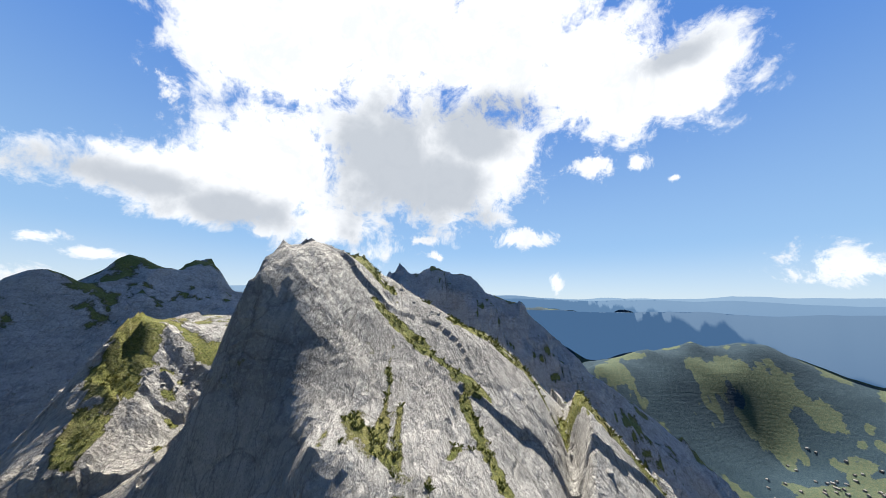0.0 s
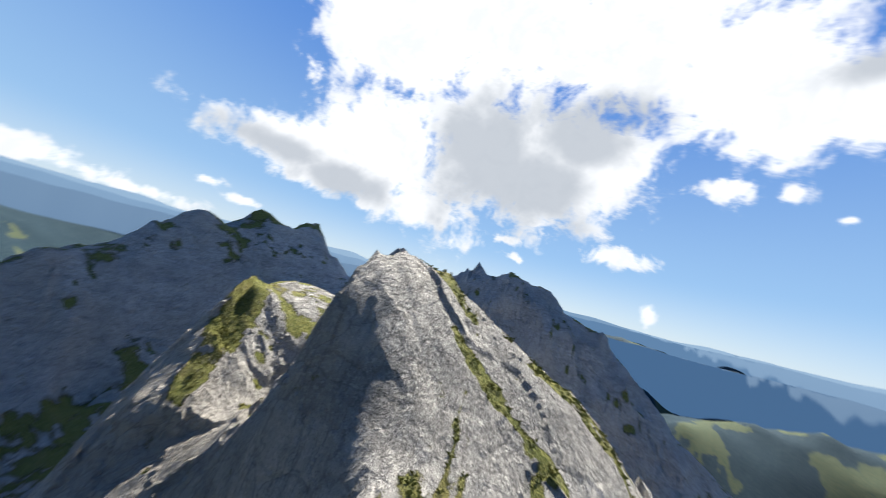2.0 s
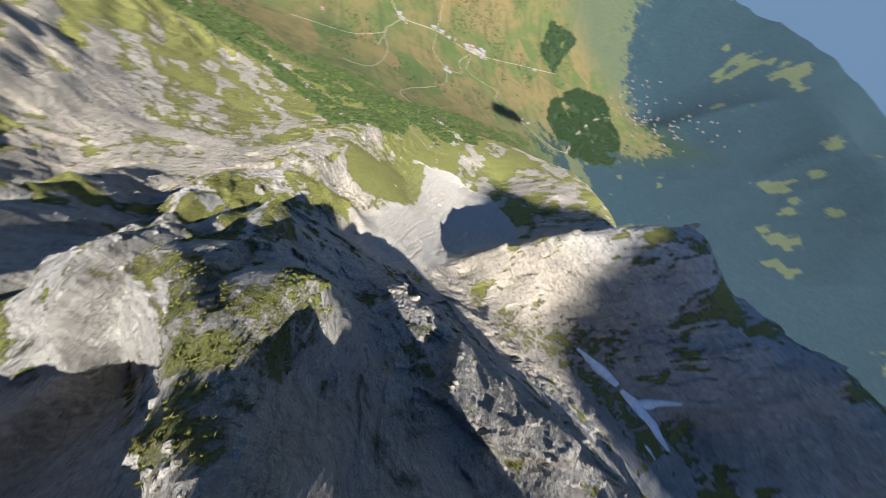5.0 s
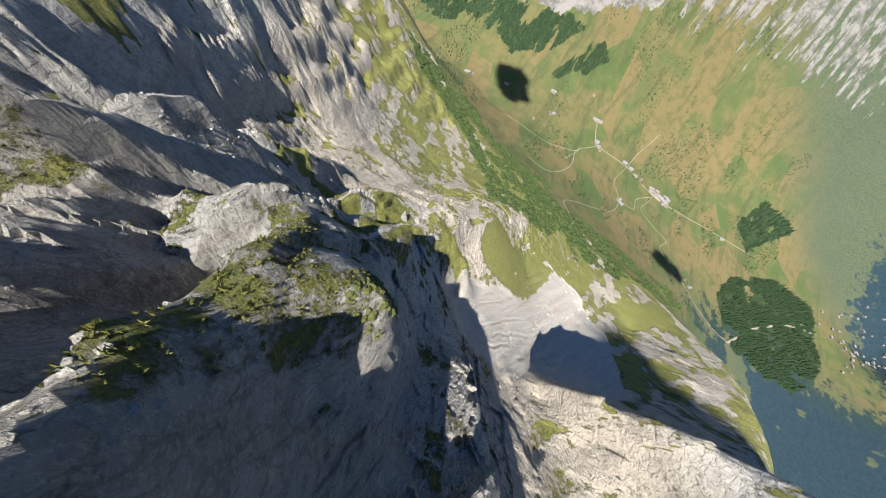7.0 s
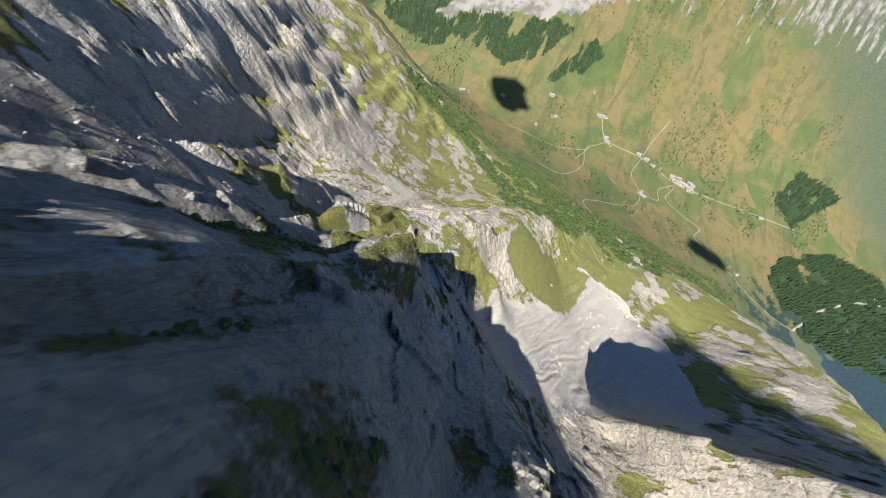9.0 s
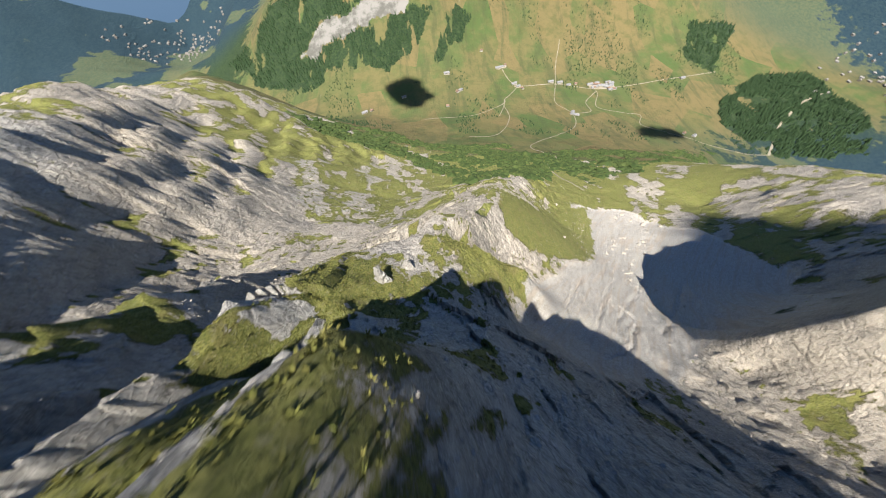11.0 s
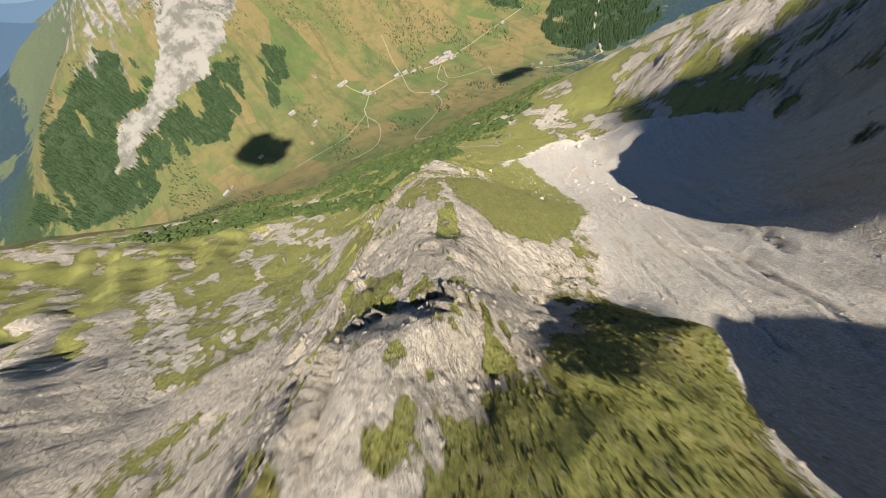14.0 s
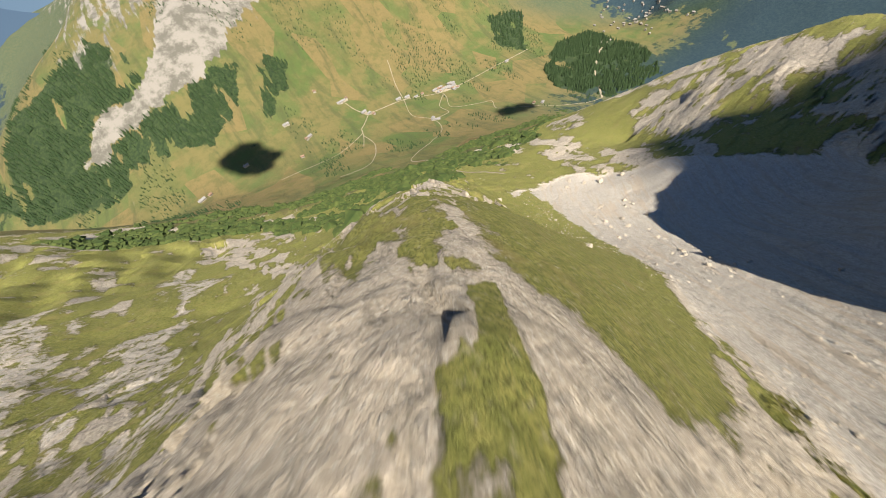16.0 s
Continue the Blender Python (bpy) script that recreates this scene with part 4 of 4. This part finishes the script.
def scatter(count, seed, area, test):
    """Places on the ground within a box that pass a test."""
    rng = np.random.RandomState(seed)
    x = rng.uniform(area[0], area[1], count)
    y = rng.uniform(area[2], area[3], count)
    keep = test(x, y, rng)
    return x[keep], y[keep], rng


def sheet(values):
    """A look-up of a grid of values at places."""
    def at(x, y):
        i = np.clip(np.searchsorted(gx_lines, x) - 1, 0, len(gx_lines) - 2)
        j = np.clip(np.searchsorted(gy_lines, y) - 1, 0, len(gy_lines) - 2)
        u = (x - gx_lines[i]) / (gx_lines[i + 1] - gx_lines[i])
        v = (y - gy_lines[j]) / (gy_lines[j + 1] - gy_lines[j])
        return (values[j, i] * (1 - u) + values[j, i + 1] * u) * (1 - v) + (values[j + 1, i] * (1 - u) + values[j + 1, i + 1] * u) * v
    return at


LEVEL = sheet(Z)
TURF = sheet(COVER["turf"])


def strewn(name, label, category, mat, x, y, sizes, shapes, rng, sink=0.2, flat=False):
    """Many small pieces joined into one object."""
    pieces = []
    z = LEVEL(x, y)
    for px, py, pz, s in zip(x, y, z, sizes):
        v, f = shapes[rng.randint(len(shapes))]
        a = rng.uniform(0, 6.28)
        ca, sa = math.cos(a), math.sin(a)
        w = v * s
        pieces.append((np.stack([w[:, 0] * ca - w[:, 1] * sa + px, w[:, 0] * sa + w[:, 1] * ca + py, w[:, 2] + pz - sink * s], 1), f))
    ob = new(name, mesh_of(name, *joined(pieces), (mat,), flat))
    return tagged(ob, label, category, kind="stuff")


STONES = [lumpy(ICO1, (1.2, 1.0, 0.8), 300 + i, 0.4) for i in range(6)]
x, y, rng = scatter(9000, 21, (-330, -30, -340, -60), lambda x, y, r: inside(x, y, SCREE_AREA, 10, 4) > 0.6)
strewn("scree_rubble", "pale angular limestone rubble on the scree", "rubble", LIMESTONE, x, y, rng.gamma(1.5, 0.11, len(x)) + 0.08, STONES, rng, 0.1)
x, y, rng = scatter(26000, 22, (-100, 95, -250, 75), lambda x, y, r: (TURF(x, y) < 0.5) & (fbm(x, y, 25, 3, 123) > 0.5))
strewn("ridge_rubble", "loose broken limestone blocks on the ridge", "rubble", LIMESTONE, x, y, rng.gamma(2.0, 0.085, len(x)) + 0.07, STONES, rng, 0.25)


def tussock(seed):
    """A tuft of bent grass blades."""
    rng = np.random.RandomState(seed)
    vs, fs = [], []
    for k in range(9):
        a, lean, h = rng.uniform(0, 6.28), rng.uniform(0.3, 0.9), rng.uniform(0.6, 1.1)
        c, s = math.cos(a), math.sin(a)
        b = len(vs)
        vs += [(-0.09 * s + 0.1 * c, 0.09 * c + 0.1 * s, 0), (0.09 * s + 0.1 * c, -0.09 * c + 0.1 * s, 0), (c * lean * 0.5, s * lean * 0.5, h * 0.7), (c * lean, s * lean, h * 0.75)]
        fs += [(b, b + 1, b + 2), (b + 1, b + 3, b + 2)]
    return np.array(vs), np.array(fs)


TUFTS = [tussock(60 + i) for i in range(5)]
TURF_GRASS = plain("tussock_grass", (0.105, 0.118, 0.028), (0.205, 0.190, 0.056), 0.5)
x, y, rng = scatter(45000, 23, (-75, 80, -150, 62), lambda x, y, r: TURF(x, y) > 0.46)
strewn("grass_tussock", "olive green mountain grass tussocks on the turf", "grass", TURF_GRASS, x[:16000], y[:16000], rng.uniform(0.35, 0.8, min(len(x), 16000)), TUFTS, rng, 0.05)


def needle_bush(seed):
    v, f = lumpy(ICO2, (1.3, 1.1, 0.7), seed, 0.45)
    return v, f


BUSHES = [needle_bush(80 + i) for i in range(5)]
x, y, rng = scatter(2600, 24, (-12, 45, -38, 5), lambda x, y, r: (TURF(x, y) > 0.42) & (fbm(x, y, 12, 3, 131) > 0.56))
strewn("dwarf_pine", "dark olive dwarf pine cushions on the crest", "shrub", PINE, x, y, rng.uniform(0.22, 0.55, len(x)), BUSHES, rng, 0.2)


# ---- the valley ----
def conifer(seed):
    rng = np.random.RandomState(seed)
    vs, fs = [], []
    for low, high, r in ((0.05, 0.55, 0.26), (0.32, 0.8, 0.19), (0.6, 1.0, 0.12)):
        b = len(vs)
        for k in range(6):
            a = 6.2832 * k / 6 + rng.uniform(-.3, .3)
            q = r * rng.uniform(0.75, 1.2)
            vs.append((q * math.cos(a), q * math.sin(a), low + rng.uniform(-.03, .03)))
        vs.append((0, 0, high))
        fs += [(b + k, b + (k + 1) % 6, b + 6) for k in range(6)]
    return np.array(vs), np.array(fs)


SPRUCES = [conifer(100 + i) for i in range(6)]


def grove(area, count, seed):
    xs, ys = np.array(area).T
    return scatter(count, seed, (xs.min(), xs.max(), ys.min(), ys.max()), lambda x, y, r: (woods(x, y) > 0.5) & (inside(x, y, area, 30, 12, 5) > 0.5) & (fbm(x, y, 60, 3, 141) > 0.36))


for i, (area, count, label) in enumerate(((WOODS[0], 6500, "dark green spruce wood on the valley side"), (WOODS[1], 5200, "dark spruce wood on the steep slope beside a pale scar"), (WOODS[2], 500, "narrow strip of spruces on the meadow slope"), (WOODS[3], 900, "band of spruces above the meadows"))):
    x, y, rng = grove(area, count, 30 + i)
    strewn("spruce_wood", label, "wood", NEEDLES, x, y, rng.uniform(13, 26, len(x)), SPRUCES, rng, 0.03)
ALDERS = [lumpy(ICO1, (1.25, 1.1, 0.8), 180 + i, 0.5) for i in range(6)]
for i, area in enumerate(SCRUB):
    xs, ys = np.array(area).T
    x, y, rng = scatter(9000, 40 + i, (xs.min(), xs.max(), ys.min(), ys.max()), lambda x, y, r: (inside(x, y, area, 26, 14, 5) > 0.5) & (scrub(x, y) > 0.5 - 0.25 * r.uniform(0, 1, len(x))))
    strewn("alder_scrub", "green alder scrub at the foot of the scree", "shrub", LEAVES, x, y, rng.gamma(3.0, 0.9, len(x)) + 1.0, ALDERS, rng, 0.1)
x, y, rng = scatter(15000, 50, (-1700, 900, -2500, -1000), lambda x, y, r: (woods(x, y) < 0.3) & (fbm(x, y * 0.5, 110, 4, 151) > 0.605))
strewn("meadow_tree", "scattered small trees and hedges among meadows", "tree", NEEDLES, x, y, rng.uniform(6, 12, len(x)), SPRUCES, rng, 0.03)


def lane(name, line, width, label, mat=GRAVEL):
    """A road laid over the ground along a line."""
    pts = []
    for k in range(len(line) - 1):
        p0, p1, p2, p3 = (np.array(line[max(0, min(len(line) - 1, k + o))], float) for o in (-1, 0, 1, 2))
        n = max(3, int(np.hypot(*(p2 - p1)) / 9))
        for i in range(n):
            u = i / n
            pts.append(0.5 * (2 * p1 + (p2 - p0) * u + (2 * p0 - 5 * p1 + 4 * p2 - p3) * u * u + (3 * p1 - p0 - 3 * p2 + p3) * u ** 3))
    pts.append(np.array(line[-1], float))
    pts = np.array(pts)
    d = np.gradient(pts, axis=0)
    d /= np.hypot(*d.T)[:, None] + 1e-9
    side = np.stack([-d[:, 1], d[:, 0]], 1) * width / 2
    verts, faces = [], []
    for p, s in zip(pts, side):
        for q, drop in ((p - s * 1.15, 1.2), (p - s, 0), (p + s, 0), (p + s * 1.15, 1.2)):
            verts.append((q[0], q[1], max(ground_z(*q), ground_z(*p) - 0.5) + 0.6 - drop))
    for i in range(len(pts) - 1):
        for k in range(3):
            a = 4 * i + k
            faces.append((a, a + 1, a + 5, a + 4))
    return tagged(new(name, mesh_of(name, verts, faces, (mat,))), label, "road", kind="structure")


ROADS = [
    ("road_1", [(-1500, -1640), (-1349, -1612), (-1127, -1571), (-908, -1520), (-785, -1502), (-597, -1537), (-402, -1520), (-341, -1629)], 3.8),
    ("road_2", [(-690, -1850), (-676, -1805), (-632, -1678), (-595, -1533), (-550, -1374), (-593, -1262), (-555, -1129), (-438, -1006)], 2.8),
    ("road_3", [(-790, -1490), (-784, -1450), (-739, -1335), (-850, -1290), (-924, -1275), (-881, -1182), (-980, -1130), (-1078, -1096), (-1128, -1066), (-1280, -1020), (-1399, -1014)], 2.8),
    ("road_4", [(-396, -1507), (-340, -1430), (-315, -1398), (-300, -1340), (-261, -1238)], 2.8),
    ("road_5", [(-315, -1398), (-295, -1353), (-163, -1259), (-67, -1238), (60, -1230)], 2.8),
    ("road_6", [(-300, -1340), (-298, -1210), (-209, -1005), (-100, -960)], 3),
    ("road_7", [(-593, -1262), (-690, -1290), (-700, -1380), (-785, -1480)], 3),
    ("road_8", [(-281, -634), (-300, -700), (-270, -800), (-330, -900), (-438, -1006)], 2.8),
    ("road_9", [(-281, -634), (-230, -560), (-215, -480), (-235, -400)], 3),
]
for name, line, width in ROADS:
    lane(name, line, width, "pale gravel farm track between meadows")
lane("stream", [(-1399, -1014), (-1480, -1100), (-1527, -1161), (-1650, -1260), (-1788, -1353), (-1950, -1420)], 9, "pale gravelly stream bed through the wood")


def gable(w, d, h, rise, over):
    """Walls and a saddle roof of a house with its long side on x."""
    x, y, e = w / 2, d / 2, over
    wall_v = [(-x, -y, -4), (x, -y, -4), (x, y, -4), (-x, y, -4), (-x, -y, h), (x, -y, h), (x, y, h), (-x, y, h), (-x, 0, h + rise), (x, 0, h + rise)]
    wall_f = [(0, 1, 5, 4), (2, 3, 7, 6), (1, 2, 6, 9, 5), (3, 0, 4, 8, 7)]
    k = rise / y
    t = 0.45
    roof_v, roof_f = [], []
    for s in (-1, 1):
        b = len(roof_v)
        roof_v += [(-x - e, s * (y + e), h - k * e), (x + e, s * (y + e), h - k * e), (x + e, 0, h + rise), (-x - e, 0, h + rise),
                   (-x - e, s * (y + e), h - k * e + t), (x + e, s * (y + e), h - k * e + t), (x + e, 0, h + rise + t), (-x - e, 0, h + rise + t)]
        roof_f += [(b, b + 1, b + 2, b + 3), (b + 4, b + 5, b + 6, b + 7), (b, b + 1, b + 5, b + 4), (b + 1, b + 2, b + 6, b + 5), (b + 3, b, b + 4, b + 7)]
    return (wall_v, wall_f), (roof_v, roof_f)


def box(x0, x1, y0, y1, z0, z1):
    v = [(x0, y0, z0), (x1, y0, z0), (x1, y1, z0), (x0, y1, z0), (x0, y0, z1), (x1, y0, z1), (x1, y1, z1), (x0, y1, z1)]
    return v, [(3, 2, 1, 0), (4, 5, 6, 7), (0, 1, 5, 4), (1, 2, 6, 5), (2, 3, 7, 6), (3, 0, 4, 7)]


def farmhouse(w, d, h, roof_mat, label, big=False):
    ob = new("farmhouse")
    (wv, wf), (rv, rf) = gable(w, d, h, d * 0.28, 1.2)
    part("wall", mesh_of("wall", wv, wf, (WALLS,)), ob)
    roof = part("roof", mesh_of("roof", rv, rf, (roof_mat,)), ob)
    cv, cf = box(w * 0.2, w * 0.2 + 1.2, -1.4, -0.2, h, h + d * 0.28 + 1.6)
    part("chimney", mesh_of("chimney", cv, cf, (WALLS,)), roof)
    for s in (-1, 1):
        for k in (-0.3, 0.0, 0.3):
            v, f = box(k * w - 0.7, k * w + 0.7, s * d / 2 - 0.08, s * d / 2 + 0.08, 1.2, 2.8)
            part("window", mesh_of("window", v, f, (GLASS_DARK,)), ob)
    return tagged(ob, label, "house", "houses of the hamlet")


PATTERNS = [farmhouse(20, 12, 5, ROOF_GREY, "long pale farmhouse with a grey metal roof"), farmhouse(13, 11, 6, ROOF_BROWN, "stone chalet with a brown roof"), farmhouse(26, 14, 6, ROOF_GREY, "large pale barn with a grey roof")]
HOUSES = []
rng = np.random.RandomState(77)
for k in range(24):
    HOUSES.append((-833 + rng.uniform(-62, 62), -1522 + rng.uniform(-38, 38), rng.uniform(-15, 15) + 8))
HOUSES += [(-402, -1512, 20), (-420, -1496, 110), (-385, -1530, 20), (-341, -1640, 5), (-362, -1652, 80), (-320, -1628, 5), (-115, -1462, 30), (-100, -1450, 120), (-591, -1258, 60), (-606, -1244, 150),
           (-46, -1347, 0), (-620, -1548, 5), (-660, -1530, 5), (-700, -1540, 10), (-575, -1552, 5), (-1100, -1120, 30), (-1060, -1135, 40), (-1290, -1590, 12), (150, -1430, 15), (300, -1360, 30), (330, -1350, 30), (480, -1330, 20), (-250, -1720, 0), (-60, -1560, 10)]
for k, (x, y, turn) in enumerate(HOUSES):
    src = PATTERNS[(k * 7) % 3 if k >= 24 else (k * 5) % 3]
    m = pose(x, y, ground_z(x, y) + 0.4, 0, 0, turn)
    if k < 3:
        PATTERNS[k].matrix_basis = m
    else:
        copy_thing(src, m)
for name, line, width in (("yard_1", [(-900, -1518), (-860, -1520), (-800, -1524), (-765, -1528)], 34), ("yard_2", [(-420, -1508), (-385, -1520)], 20), ("yard_3", [(-600, -1262), (-580, -1252)], 18), ("yard_4", [(-362, -1645), (-322, -1632)], 16)):
    lane(name, line, width, "pale trodden gravel yard among houses")


# small far towns on the valley floors
def town(places, count, reach, seed, label):
    rng = np.random.RandomState(seed)
    pieces = []
    for k in range(count):
        cx, cy = places[rng.randint(len(places))]
        x, y = cx + rng.normal() * reach, cy + rng.normal() * reach * 0.6
        (wv, wf), (rv, rf) = gable(rng.uniform(9, 17), rng.uniform(8, 11), rng.uniform(4, 7), 3.0, 0.6)
        v = np.array(wv + rv)
        faces = [t for f in wf for t in [(f[0], f[i], f[i + 1]) for i in range(1, len(f) - 1)]]
        faces += [t for f in rf for t in [(f[0] + len(wv), f[i] + len(wv), f[i + 1] + len(wv)) for i in range(1, len(f) - 1)]]
        a = rng.choice([0.2, 1.77]) + rng.uniform(-.2, .2)
        ca, sa = math.cos(a), math.sin(a)
        pieces.append((np.stack([v[:, 0] * ca - v[:, 1] * sa + x, v[:, 0] * sa + v[:, 1] * ca + y, v[:, 2] + ground_z(x, y)], 1), np.array(faces)))
    return tagged(new("far_town", mesh_of("far_town", *joined(pieces), (OLD_WALLS,))), label, "town", kind="stuff")


town([(-2550, -1250), (-2450, -1450), (-2350, -1650), (-2200, -1400)], 90, 130, 91, "pale scattered houses of a distant valley town")
town([(2050, 1790), (1900, 1700), (2150, 1500)], 60, 170, 92, "pale houses of a village below wooded hills")
town([(1920, -2900), (2000, -2600), (1760, -2850), (1880, -2720)], 130, 120, 93, "pale houses of a valley town beyond the spur")


# ranges past the edge of the land, pale with distance: haze painted as blue glow
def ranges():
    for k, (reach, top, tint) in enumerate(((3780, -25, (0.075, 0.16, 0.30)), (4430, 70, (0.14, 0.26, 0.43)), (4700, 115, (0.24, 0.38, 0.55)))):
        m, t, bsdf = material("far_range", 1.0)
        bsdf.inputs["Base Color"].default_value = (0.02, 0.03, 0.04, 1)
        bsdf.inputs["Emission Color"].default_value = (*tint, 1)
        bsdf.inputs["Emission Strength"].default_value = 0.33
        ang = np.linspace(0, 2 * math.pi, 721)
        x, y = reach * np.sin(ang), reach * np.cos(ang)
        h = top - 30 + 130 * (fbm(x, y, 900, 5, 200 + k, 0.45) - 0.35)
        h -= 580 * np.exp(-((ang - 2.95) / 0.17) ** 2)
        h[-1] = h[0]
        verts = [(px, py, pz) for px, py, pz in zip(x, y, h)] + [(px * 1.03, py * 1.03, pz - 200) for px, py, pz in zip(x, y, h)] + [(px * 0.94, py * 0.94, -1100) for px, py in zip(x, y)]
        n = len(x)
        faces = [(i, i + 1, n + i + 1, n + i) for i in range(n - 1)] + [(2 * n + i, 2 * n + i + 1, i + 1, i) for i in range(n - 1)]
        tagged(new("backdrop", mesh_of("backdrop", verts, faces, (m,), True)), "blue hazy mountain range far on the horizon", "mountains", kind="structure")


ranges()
